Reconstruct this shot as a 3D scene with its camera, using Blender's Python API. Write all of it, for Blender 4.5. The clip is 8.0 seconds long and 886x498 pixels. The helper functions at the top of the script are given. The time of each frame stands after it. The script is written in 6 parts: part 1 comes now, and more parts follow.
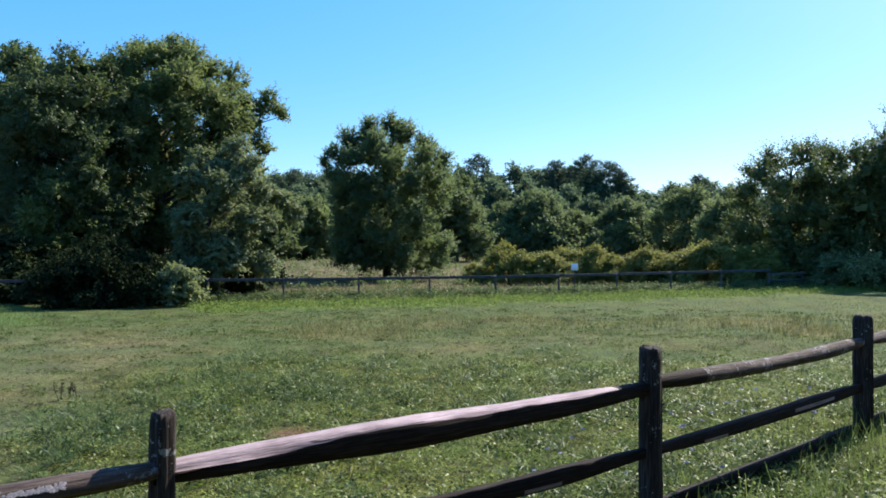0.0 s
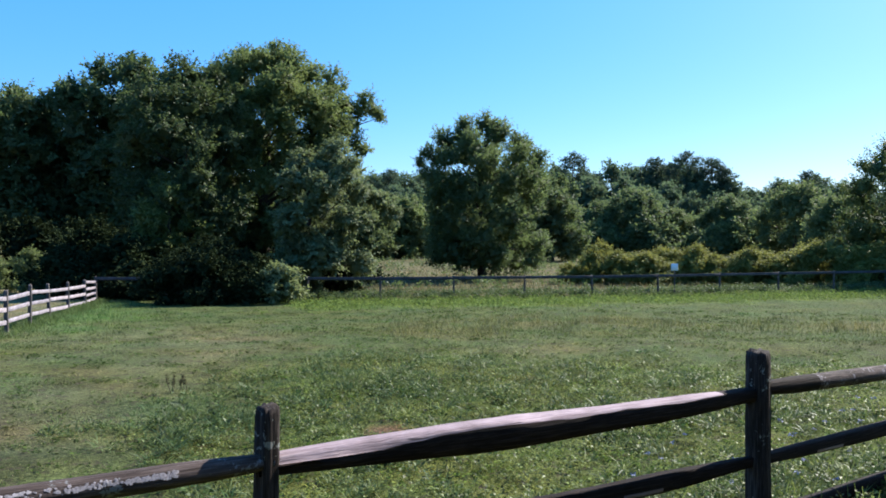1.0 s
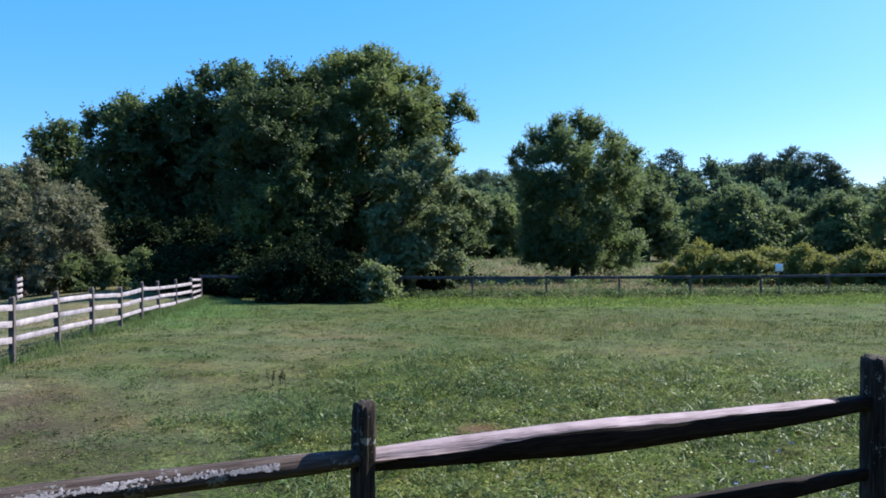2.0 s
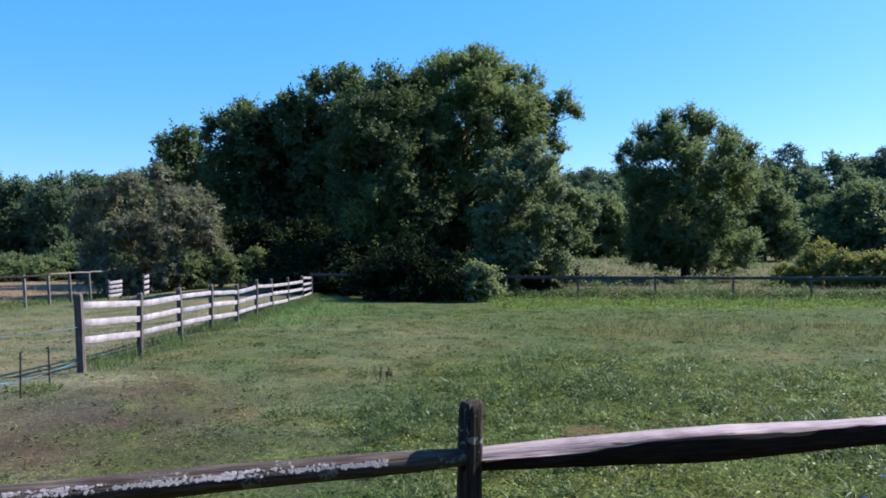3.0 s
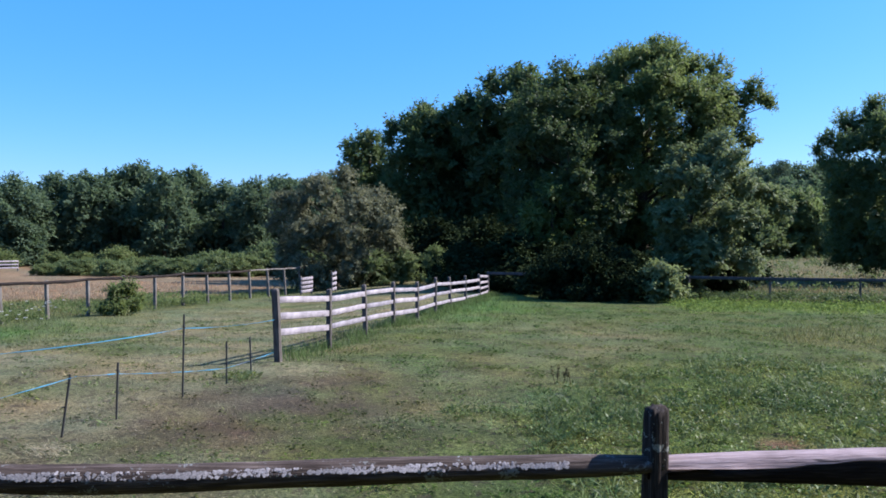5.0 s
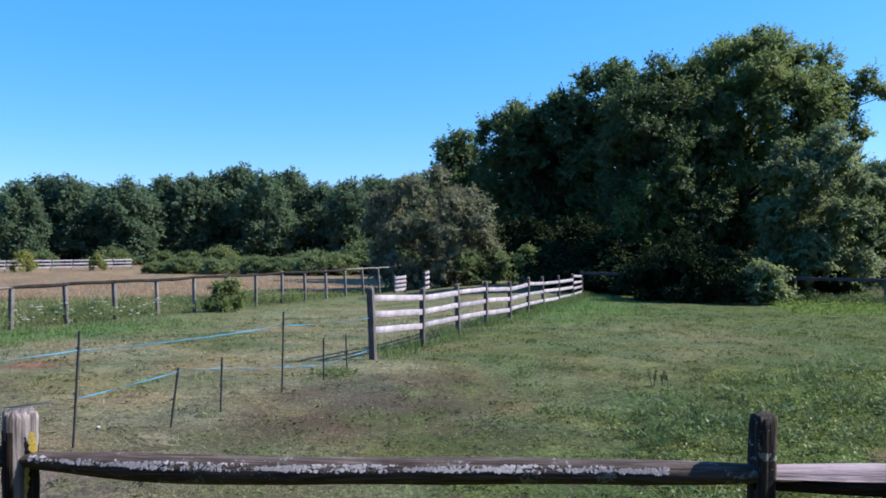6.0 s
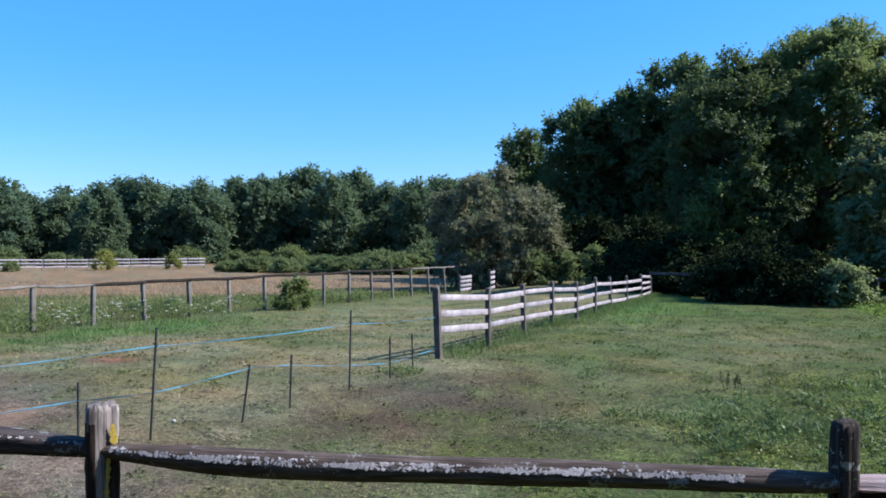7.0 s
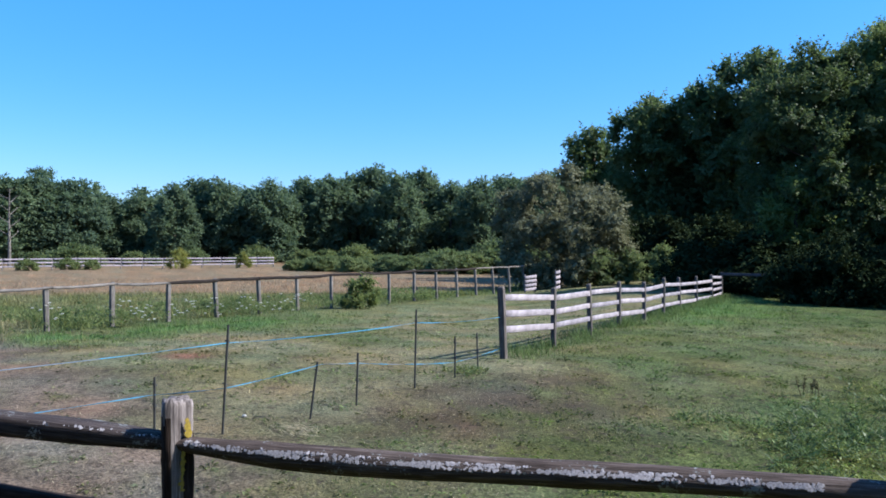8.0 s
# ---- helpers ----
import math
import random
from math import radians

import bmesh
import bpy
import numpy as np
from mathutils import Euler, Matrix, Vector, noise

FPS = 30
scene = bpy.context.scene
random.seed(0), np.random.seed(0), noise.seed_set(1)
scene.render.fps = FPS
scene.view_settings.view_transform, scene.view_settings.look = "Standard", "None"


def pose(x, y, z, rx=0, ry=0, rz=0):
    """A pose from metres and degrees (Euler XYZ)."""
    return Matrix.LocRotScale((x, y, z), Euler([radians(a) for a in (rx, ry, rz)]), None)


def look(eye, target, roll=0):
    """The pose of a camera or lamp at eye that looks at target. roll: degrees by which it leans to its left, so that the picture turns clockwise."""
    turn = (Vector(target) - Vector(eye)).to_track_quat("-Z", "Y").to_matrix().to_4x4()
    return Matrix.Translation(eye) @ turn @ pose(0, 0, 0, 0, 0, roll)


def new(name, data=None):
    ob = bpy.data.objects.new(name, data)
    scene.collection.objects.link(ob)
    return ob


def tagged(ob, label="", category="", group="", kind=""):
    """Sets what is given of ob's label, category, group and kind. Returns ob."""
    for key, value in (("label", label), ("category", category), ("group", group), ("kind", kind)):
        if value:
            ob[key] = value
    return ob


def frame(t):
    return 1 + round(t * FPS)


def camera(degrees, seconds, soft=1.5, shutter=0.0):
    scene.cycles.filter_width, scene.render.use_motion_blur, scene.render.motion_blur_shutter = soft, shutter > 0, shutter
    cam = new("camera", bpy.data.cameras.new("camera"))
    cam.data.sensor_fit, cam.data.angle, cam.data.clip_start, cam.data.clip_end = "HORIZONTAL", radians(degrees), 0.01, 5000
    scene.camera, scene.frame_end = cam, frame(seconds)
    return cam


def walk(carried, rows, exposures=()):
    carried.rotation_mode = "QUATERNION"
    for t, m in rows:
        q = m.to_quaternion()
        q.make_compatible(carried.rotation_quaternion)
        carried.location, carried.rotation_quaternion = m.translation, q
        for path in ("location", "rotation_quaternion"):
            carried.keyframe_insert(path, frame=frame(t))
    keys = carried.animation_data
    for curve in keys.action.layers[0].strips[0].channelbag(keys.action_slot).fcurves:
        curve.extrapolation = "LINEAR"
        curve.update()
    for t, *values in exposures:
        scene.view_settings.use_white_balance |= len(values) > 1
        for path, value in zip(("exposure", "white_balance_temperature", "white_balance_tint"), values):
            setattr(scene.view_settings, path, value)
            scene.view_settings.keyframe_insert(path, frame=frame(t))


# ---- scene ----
cam = camera(59.64, 8.0, soft=1.72)
PATH = [
    (0, pose(-0.000, 0.000, 1.7, 90.01, 0.28, 0.00)),
    (0.5, pose(-0.006, 0.006, 1.7, 90.00, 0.22, 3.64)),
    (1, pose(-0.012, 0.011, 1.7, 90.00, 0.23, 7.00)),
    (1.5, pose(-0.018, 0.015, 1.7, 90.00, 0.22, 10.29)),
    (1.7, pose(-0.021, 0.017, 1.7, 89.99, 0.21, 11.66)),
    (2.8, pose(-0.037, 0.026, 1.7, 89.96, 0.16, 19.93)),
    (3, pose(-0.040, 0.028, 1.7, 89.95, 0.15, 21.51)),
    (3.5, pose(-0.047, 0.031, 1.7, 89.94, 0.08, 24.87)),
    (4, pose(-0.054, 0.034, 1.7, 89.93, 0.06, 27.76)),
    (4.5, pose(-0.060, 0.035, 1.7, 89.91, 0.06, 30.73)),
    (4.7, pose(-0.063, 0.036, 1.7, 89.90, 0.05, 32.26)),
    (5.8, pose(-0.081, 0.039, 1.7, 89.86, 0.02, 39.95)),
    (6, pose(-0.084, 0.040, 1.7, 89.85, 0.01, 41.30)),
    (6.5, pose(-0.090, 0.040, 1.7, 89.83, -0.02, 43.78)),
    (7, pose(-0.095, 0.040, 1.7, 89.82, -0.06, 46.13)),
    (7.5, pose(-0.101, 0.040, 1.7, 89.80, -0.08, 48.54)),
    (8, pose(-0.106, 0.040, 1.7, 89.78, -0.12, 50.91)),
]
walk(cam, PATH, exposures=[(0.0, 1.12, 6950, 7), (1.5, 1.06, 6580, 6), (3.0, 0.98, 6400, 8), (4.5, 0.98, 6320, 11), (6.5, 0.96, 6280, 6), (8.0, 0.97, 6280, 5)])

# ---- world, sun ----
SUN_AZ, SUN_EL = 43.0, 40.0          # degrees to the right of +Y, and up
world = bpy.data.worlds.new("sky")
scene.world = world
world.use_nodes = True
wn = world.node_tree
wn.nodes.clear()
sky = wn.nodes.new("ShaderNodeTexSky")
sky.sky_type = "NISHITA"
sky.sun_disc = False
sky.sun_elevation, sky.sun_rotation = radians(SUN_EL), radians(SUN_AZ)
sky.air_density, sky.dust_density, sky.ozone_density, sky.altitude = 1.0, 0.62, 2.5, 50
back = wn.nodes.new("ShaderNodeBackground")
back.inputs["Strength"].default_value = 0.093
wout = wn.nodes.new("ShaderNodeOutputWorld")
tone = wn.nodes.new("ShaderNodeHueSaturation")
tone.inputs["Saturation"].default_value = 1.45
wn.links.new(sky.outputs["Color"], tone.inputs["Color"])
clear = wn.nodes.new("ShaderNodeMix")          # a clear summer blue, more even than the model's own
clear.data_type = "RGBA"
clear.inputs[0].default_value = 0.42
clear.inputs[7].default_value = (0.92, 3.36, 9.1, 1)
wn.links.new(tone.outputs["Color"], clear.inputs[6])
wn.links.new(clear.outputs[2], back.inputs["Color"])
wn.links.new(back.outputs["Background"], wout.inputs["Surface"])
sun_dir = Vector((math.sin(radians(SUN_AZ)) * math.cos(radians(SUN_EL)), math.cos(radians(SUN_AZ)) * math.cos(radians(SUN_EL)), math.sin(radians(SUN_EL))))
sun_data = bpy.data.lights.new("sun", "SUN")
sun_data.energy, sun_data.angle, sun_data.color = 5.0, radians(0.55), (1.0, 0.965, 0.92)
sun = new("sun", sun_data)
sun.matrix_world = look(sun_dir * 60, (0, 0, 0))

# ---- materials ----


def material(name, rough=0.8, spec=0.3):
    m = bpy.data.materials.new(name)
    m.use_nodes = True
    nt = m.node_tree
    b = nt.nodes["Principled BSDF"]
    b.inputs["Roughness"].default_value = rough
    b.inputs["Specular IOR Level"].default_value = spec
    return m, nt, b


def noise_node(nt, scale, detail=5, rough=0.6, coords="Object", stretch=None):
    tc = nt.nodes.new("ShaderNodeTexCoord")
    n = nt.nodes.new("ShaderNodeTexNoise")
    n.inputs["Scale"].default_value, n.inputs["Detail"].default_value, n.inputs["Roughness"].default_value = scale, detail, rough
    if stretch:
        mp = nt.nodes.new("ShaderNodeMapping")
        mp.inputs["Scale"].default_value = stretch
        nt.links.new(tc.outputs[coords], mp.inputs["Vector"])
        nt.links.new(mp.outputs["Vector"], n.inputs["Vector"])
    else:
        nt.links.new(tc.outputs[coords], n.inputs["Vector"])
    return n


def ramp(nt, source, stops):
    r = nt.nodes.new("ShaderNodeValToRGB")
    e = r.color_ramp.elements
    while len(e) < len(stops):
        e.new(0.5)
    for el, (p, c) in zip(e, stops):
        el.position, el.color = p, (*c, 1)
    nt.links.new(source, r.inputs["Fac"])
    return r


def mix(nt, fac, a, b, mode="MIX"):
    m = nt.nodes.new("ShaderNodeMix")
    m.data_type, m.blend_type = "RGBA", mode
    for value, socket in ((fac, m.inputs[0]), (a, m.inputs[6]), (b, m.inputs[7])):
        if isinstance(value, (int, float)):
            socket.default_value = value
        elif isinstance(value, tuple):
            socket.default_value = (*value, 1)
        else:
            nt.links.new(value, socket)
    return m.outputs[2]


def bump(nt, b, height, strength, distance):
    n = nt.nodes.new("ShaderNodeBump")
    n.inputs["Strength"].default_value, n.inputs["Distance"].default_value = strength, distance
    nt.links.new(height, n.inputs["Height"])
    nt.links.new(n.outputs["Normal"], b.inputs["Normal"])


def wood(name, dark, mid, light, stretch=(110, 110, 5.0), lichen=None, rough=0.85, spec=0.12, cracks=0.0):
    """Weathered timber; the grain runs along the piece's own z."""
    m, nt, b = material(name, rough, spec)
    grain = noise_node(nt, 1.0, 6, 0.65, stretch=stretch)
    blotch = noise_node(nt, 2.6, 4, 0.6)
    col = ramp(nt, grain.outputs["Fac"], [(0.28, dark), (0.5, mid), (0.72, light)]).outputs["Color"]
    stain = ramp(nt, blotch.outputs["Fac"], [(0.35, (0.55, 0.52, 0.5)), (0.65, (1.12, 1.08, 1.05))]).outputs["Color"]
    col = mix(nt, 0.85, col, stain, "MULTIPLY")
    info = nt.nodes.new("ShaderNodeObjectInfo")
    tone = ramp(nt, info.outputs["Random"], [(0.0, (0.78, 0.78, 0.8)), (1.0, (1.12, 1.08, 1.05))]).outputs["Color"]
    col = mix(nt, 1.0, col, tone, "MULTIPLY")
    if lichen:
        spots = noise_node(nt, lichen[0], 4, 0.7)
        patch = noise_node(nt, lichen[0] * 0.13, 2, 0.5)
        add = nt.nodes.new("ShaderNodeMath")
        add.operation = "MULTIPLY_ADD"
        add.inputs[1].default_value = 1.0
        nt.links.new(spots.outputs["Fac"], add.inputs[0])
        nt.links.new(patch.outputs["Fac"], add.inputs[2])
        half = nt.nodes.new("ShaderNodeMath")
        half.operation = "MULTIPLY"
        half.inputs[1].default_value = 0.5
        nt.links.new(add.outputs[0], half.inputs[0])
        k = ramp(nt, half.outputs[0], [(lichen[1], (0, 0, 0)), (lichen[1] + 0.025, (1, 1, 1))]).outputs["Color"]
        col = mix(nt, k, col, lichen[2])
    if cracks:          # drying cracks along the grain
        slit = noise_node(nt, 1.0, 3, 0.5, stretch=tuple(c * 0.42 for c in stretch))
        k = ramp(nt, slit.outputs["Fac"], [(cracks - 0.03, (1, 1, 1)), (cracks, (0, 0, 0))]).outputs["Color"]
        col = mix(nt, k, col, tuple(c * 0.25 for c in dark))
    nt.links.new(col, b.inputs["Base Color"])
    bump(nt, b, grain.outputs["Fac"], 0.8, 0.01)
    return m


def leafy(name, low, mid, high, through_col, share=0.3, rough=0.62, spec=0.18):
    """Leaves: colour varies leaf by leaf and clump by clump; a share of the light comes through."""
    m, nt, b = material(name, rough, spec)
    geo = nt.nodes.new("ShaderNodeNewGeometry")
    blot = noise_node(nt, 0.45, 3, 0.6)
    add = nt.nodes.new("ShaderNodeMath")
    add.operation = "MULTIPLY_ADD"
    add.inputs[1].default_value = 0.36
    nt.links.new(geo.outputs["Random Per Island"], add.inputs[0])
    nt.links.new(blot.outputs["Fac"], add.inputs[2])
    col = ramp(nt, add.outputs[0], [(0.42, low), (0.68, mid), (0.96, high)]).outputs["Color"]
    info = nt.nodes.new("ShaderNodeObjectInfo")
    tone = ramp(nt, info.outputs["Random"], [(0.0, (0.82, 0.86, 0.9)), (1.0, (1.16, 1.12, 1.0))]).outputs["Color"]
    col = mix(nt, 1.0, col, tone, "MULTIPLY")
    nt.links.new(col, b.inputs["Base Color"])
    tr = nt.nodes.new("ShaderNodeBsdfTranslucent")
    nt.links.new(mix(nt, 0.5, col, through_col), tr.inputs["Color"])
    ms = nt.nodes.new("ShaderNodeMixShader")
    ms.inputs["Fac"].default_value = share
    nt.links.new(b.outputs["BSDF"], ms.inputs[1])
    nt.links.new(tr.outputs["BSDF"], ms.inputs[2])
    nt.links.new(ms.outputs["Shader"], nt.nodes["Material Output"].inputs["Surface"])
    return m


def tinted(name, share=0.42, rough=0.7, spec=0.12):
    """Grass blades and weeds, whose colour comes with the plant."""
    m, nt, b = material(name, rough, spec)
    at = nt.nodes.new("ShaderNodeAttribute")
    at.attribute_name = "tint"
    geo = nt.nodes.new("ShaderNodeNewGeometry")
    tone = ramp(nt, geo.outputs["Random Per Island"], [(0.0, (0.7, 0.74, 0.7)), (0.6, (1, 1, 1)), (1.0, (1.35, 1.28, 1.1))]).outputs["Color"]
    col = mix(nt, 1.0, at.outputs["Color"], tone, "MULTIPLY")
    nt.links.new(col, b.inputs["Base Color"])
    tr = nt.nodes.new("ShaderNodeBsdfTranslucent")
    nt.links.new(col, tr.inputs["Color"])
    ms = nt.nodes.new("ShaderNodeMixShader")
    ms.inputs["Fac"].default_value = share
    nt.links.new(b.outputs["BSDF"], ms.inputs[1])
    nt.links.new(tr.outputs["BSDF"], ms.inputs[2])
    nt.links.new(ms.outputs["Shader"], nt.nodes["Material Output"].inputs["Surface"])
    return m


def plain(name, colour, rough=0.6, spec=0.3, scale=20.0, spread=0.15):
    m, nt, b = material(name, rough, spec)
    n = noise_node(nt, scale, 4, 0.6)
    lo, hi = tuple(c * (1 - spread) for c in colour), tuple(min(1, c * (1 + spread)) for c in colour)
    nt.links.new(ramp(nt, n.outputs["Fac"], [(0.3, lo), (0.7, hi)]).outputs["Color"], b.inputs["Base Color"])
    bump(nt, b, n.outputs["Fac"], 0.2, 0.004)
    return m


M_RAIL = wood("weathered_rail", (0.03, 0.024, 0.023), (0.098, 0.078, 0.074), (0.215, 0.178, 0.172), lichen=(42, 0.56, (0.27, 0.24, 0.25)))
# split wood with the top face's sunlight put into its pale colour
M_PALE_FACE = wood("sunlit_split_face", (0.21, 0.16, 0.178), (0.38, 0.305, 0.335), (0.50, 0.42, 0.455), stretch=(90, 90, 3.0), cracks=0.36)
# dark wood with the rail sides' shade put into its colour
M_DARKWOOD = wood("shade_dark_wood", (0.012, 0.008, 0.007), (0.026, 0.018, 0.016), (0.062, 0.047, 0.043))
M_CRUST = plain("crust_lichen", (0.33, 0.295, 0.305), 0.9, 0.1, 140, 0.45)
M_LICHEN = wood("lichened_rail", (0.026, 0.020, 0.018), (0.078, 0.061, 0.057), (0.17, 0.139, 0.134), lichen=(60, 0.585, (0.2, 0.2, 0.2)))
M_POST = wood("weathered_post", (0.016, 0.012, 0.011), (0.052, 0.042, 0.039), (0.16, 0.136, 0.13), lichen=(30, 0.59, (0.26, 0.265, 0.25)))
M_POSTLIC = wood("silvered_old_post", (0.04, 0.034, 0.035), (0.175, 0.155, 0.160), (0.40, 0.365, 0.375), stretch=(70, 70, 3.0), cracks=0.33)
M_BOARD = wood("faded_white_board", (0.25, 0.228, 0.268), (0.36, 0.332, 0.384), (0.45, 0.418, 0.474), stretch=(5, 110, 110))
M_GREYPOST = wood("grey_post", (0.05, 0.046, 0.048), (0.12, 0.11, 0.11), (0.23, 0.21, 0.208))
M_LANEPOST = wood("silvered_post", (0.10, 0.093, 0.092), (0.19, 0.176, 0.172), (0.30, 0.28, 0.27))
M_POLE = wood("dark_pole", (0.012, 0.009, 0.009), (0.026, 0.020, 0.019), (0.075, 0.062, 0.058), lichen=(34, 0.61, (0.2, 0.18, 0.17)))
M_DARKRAIL = wood("dark_rail", (0.042, 0.043, 0.05), (0.08, 0.08, 0.092), (0.14, 0.14, 0.157))
M_BARK = wood("bark", (0.03, 0.026, 0.022), (0.075, 0.062, 0.05), (0.14, 0.12, 0.1), stretch=(9, 9, 2.5))
M_DEADWOOD = wood("dead_wood", (0.12, 0.11, 0.10), (0.2, 0.185, 0.17), (0.3, 0.28, 0.26), stretch=(9, 9, 2.5))
M_STAKE = plain("stake_black", (0.035, 0.035, 0.038), 0.5)
M_ROPE = plain("blue_rope", (0.03, 0.24, 0.42), 0.45, 0.4, 60, 0.3)
M_ROPE_FADED = plain("faded_rope", (0.12, 0.15, 0.19), 0.6, 0.3, 60, 0.3)
M_SIGN = plain("sign_white", (0.62, 0.66, 0.76), 0.45, 0.4, 8, 0.06)
M_FLOWER = plain("flower_white", (0.5, 0.5, 0.47), 0.7)
M_CHICORY = plain("chicory_blue", (0.36, 0.36, 0.52), 0.7)
M_YELLOW = plain("yellow_lichen", (0.30, 0.215, 0.045), 0.9, 0.1, 70, 0.3)
M_DOCK = plain("dock_seed", (0.085, 0.075, 0.038), 0.9, 0.1, 60, 0.4)
M_STONE = plain("pale_stone", (0.34, 0.32, 0.3), 0.8)

M_LEAF = leafy("oak_leaves", (0.072, 0.096, 0.038), (0.130, 0.164, 0.066), (0.196, 0.224, 0.094), (0.200, 0.262, 0.080), 0.55, 0.55, 0.18)
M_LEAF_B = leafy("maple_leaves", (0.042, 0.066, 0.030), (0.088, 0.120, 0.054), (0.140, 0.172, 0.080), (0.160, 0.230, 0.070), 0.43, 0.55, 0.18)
# darker copy of the oak leaves, with the corner wood's shade in its colour
M_LEAF_DIMMED = leafy("dimmed_oak_leaves", (0.041, 0.060, 0.029), (0.076, 0.102, 0.046), (0.121, 0.149, 0.069), (0.130, 0.184, 0.056), 0.4, 0.55, 0.14)
M_CHERRY = leafy("cherry_leaves", (0.046, 0.067, 0.028), (0.086, 0.113, 0.047), (0.144, 0.173, 0.072), (0.151, 0.211, 0.054), 0.3, 0.55, 0.18)
M_VINE = leafy("vine_leaves", (0.112, 0.136, 0.062), (0.186, 0.212, 0.102), (0.266, 0.288, 0.152), (0.235, 0.290, 0.105), 0.42)
M_ASH = leafy("ash_leaves", (0.076, 0.102, 0.044), (0.128, 0.164, 0.072), (0.190, 0.224, 0.100), (0.200, 0.272, 0.085), 0.54, 0.55, 0.18)
M_LEAF_GREY = leafy("grey_leaves", (0.096, 0.103, 0.066), (0.152, 0.157, 0.102), (0.220, 0.218, 0.147), (0.175, 0.18, 0.092), 0.36)
M_LEAF_YELLOW = leafy("yellowing_leaves", (0.104, 0.119, 0.034), (0.198, 0.210, 0.062), (0.305, 0.294, 0.104), (0.367, 0.356, 0.077), 0.35)
# bluish, lifted leaf colour: the air haze over the far woods is put in
M_LEAF_FAR = leafy("hazy_woodland_leaves", (0.052, 0.080, 0.056), (0.092, 0.130, 0.084), (0.142, 0.184, 0.110), (0.150, 0.225, 0.100), 0.46, 0.7, 0.1)
M_LEAF_LIGHT = leafy("willow_leaves", (0.070, 0.093, 0.042), (0.130, 0.160, 0.071), (0.196, 0.220, 0.104), (0.185, 0.255, 0.085), 0.46)
M_SAPLING = leafy("sapling_leaves", (0.07, 0.095, 0.032), (0.118, 0.148, 0.052), (0.18, 0.205, 0.078), (0.19, 0.24, 0.06), 0.45)
M_PINE = leafy("pine_needles", (0.035, 0.057, 0.040), (0.060, 0.090, 0.062), (0.09, 0.125, 0.082), (0.08, 0.13, 0.07), 0.28, 0.7, 0.1)
# near-black leaf colour: the corner wood's shade is put into it
M_LEAF_SHADED = leafy("shaded_undergrowth_leaves", (0.012, 0.020, 0.010), (0.022, 0.033, 0.016), (0.040, 0.052, 0.025), (0.04, 0.06, 0.02), 0.12, 0.85, 0.02)
M_BLADE = tinted("grass_blades")
M_BROAD = tinted("broad_leaves", 0.38, 0.47, 0.2)
M_STRIP = tinted("strip_leaves", 0.4, 0.7, 0.06)
M_DRY = tinted("dry_blades", 0.5, 0.8, 0.08)

# ---- the lie of the land ----


def smooth(a, b, v):
    t = np.clip((np.asarray(v, float) - a) / (b - a), 0, 1)
    return t * t * (3 - 2 * t)


def waves(x, y, scale, seed):
    """A cheap smooth unevenness between about -1 and 1, for whole arrays."""
    rng = np.random.RandomState(seed)
    total = np.zeros_like(np.asarray(x, float))
    for k in range(9):
        a, f, p = rng.uniform(0, 2 * np.pi), rng.uniform(0.5, 1.9), rng.uniform(0, 2 * np.pi)
        total += np.sin((x * np.cos(a) + y * np.sin(a)) * f * 2 * np.pi / scale + p + 1.3 * np.sin((x * np.sin(a) - y * np.cos(a)) * f * 3.1 / scale))
    return total / 4.0


RADII = [0, 8, 11.5, 15.6, 19.6, 28, 45, 75, 110, 160, 300, 700, 3000]
LEVEL_MID = [0, 0, 0.045, 0.0, -0.08, -0.17, -0.25, 0.55, 1.4, 2.1, 2.6, 3.2, 5.0]
LEVEL_LEFT = [0, 0, 0.045, -0.12, -0.33, -0.50, -0.72, -1.0, -1.2, -1.1, -0.8, 0.0, 3.0]


def ground_z(x, y):
    x, y = np.asarray(x, float), np.asarray(y, float)
    r, az = np.hypot(x, y), np.degrees(np.arctan2(-x, y))
    w = smooth(36, 47, az)
    z = (1 - w) * np.interp(r, RADII, LEVEL_MID) + w * np.interp(r, RADII, LEVEL_LEFT)
    return z + 0.02 * waves(x, y, 5.0, 3) * smooth(2, 6, r) + 0.05 * waves(x, y, 31.0, 4) * smooth(20, 60, r)


def gz(x, y):
    return float(ground_z(x, y))


def line_side(x, y, a, b):
    """Signed distance from the line a-b, positive to its right."""
    dx, dy = b[0] - a[0], b[1] - a[1]
    n = math.hypot(dx, dy)
    return ((x - a[0]) * dy - (y - a[1]) * dx) / n


BOARD_A, BOARD_B = (-8.36, 7.90), (-15.95, 26.35)      # the board fence
LANE_A, LANE_B = (-20.25, 4.3), (-28.3, 27.3)         # the pole fence across the lane
BACK_LINE = ([-15.95, -6.3, 4.8, 14.9, 60], [26.35, 27.2, 30.9, 35.4, 55])   # the fence at the back of the paddock


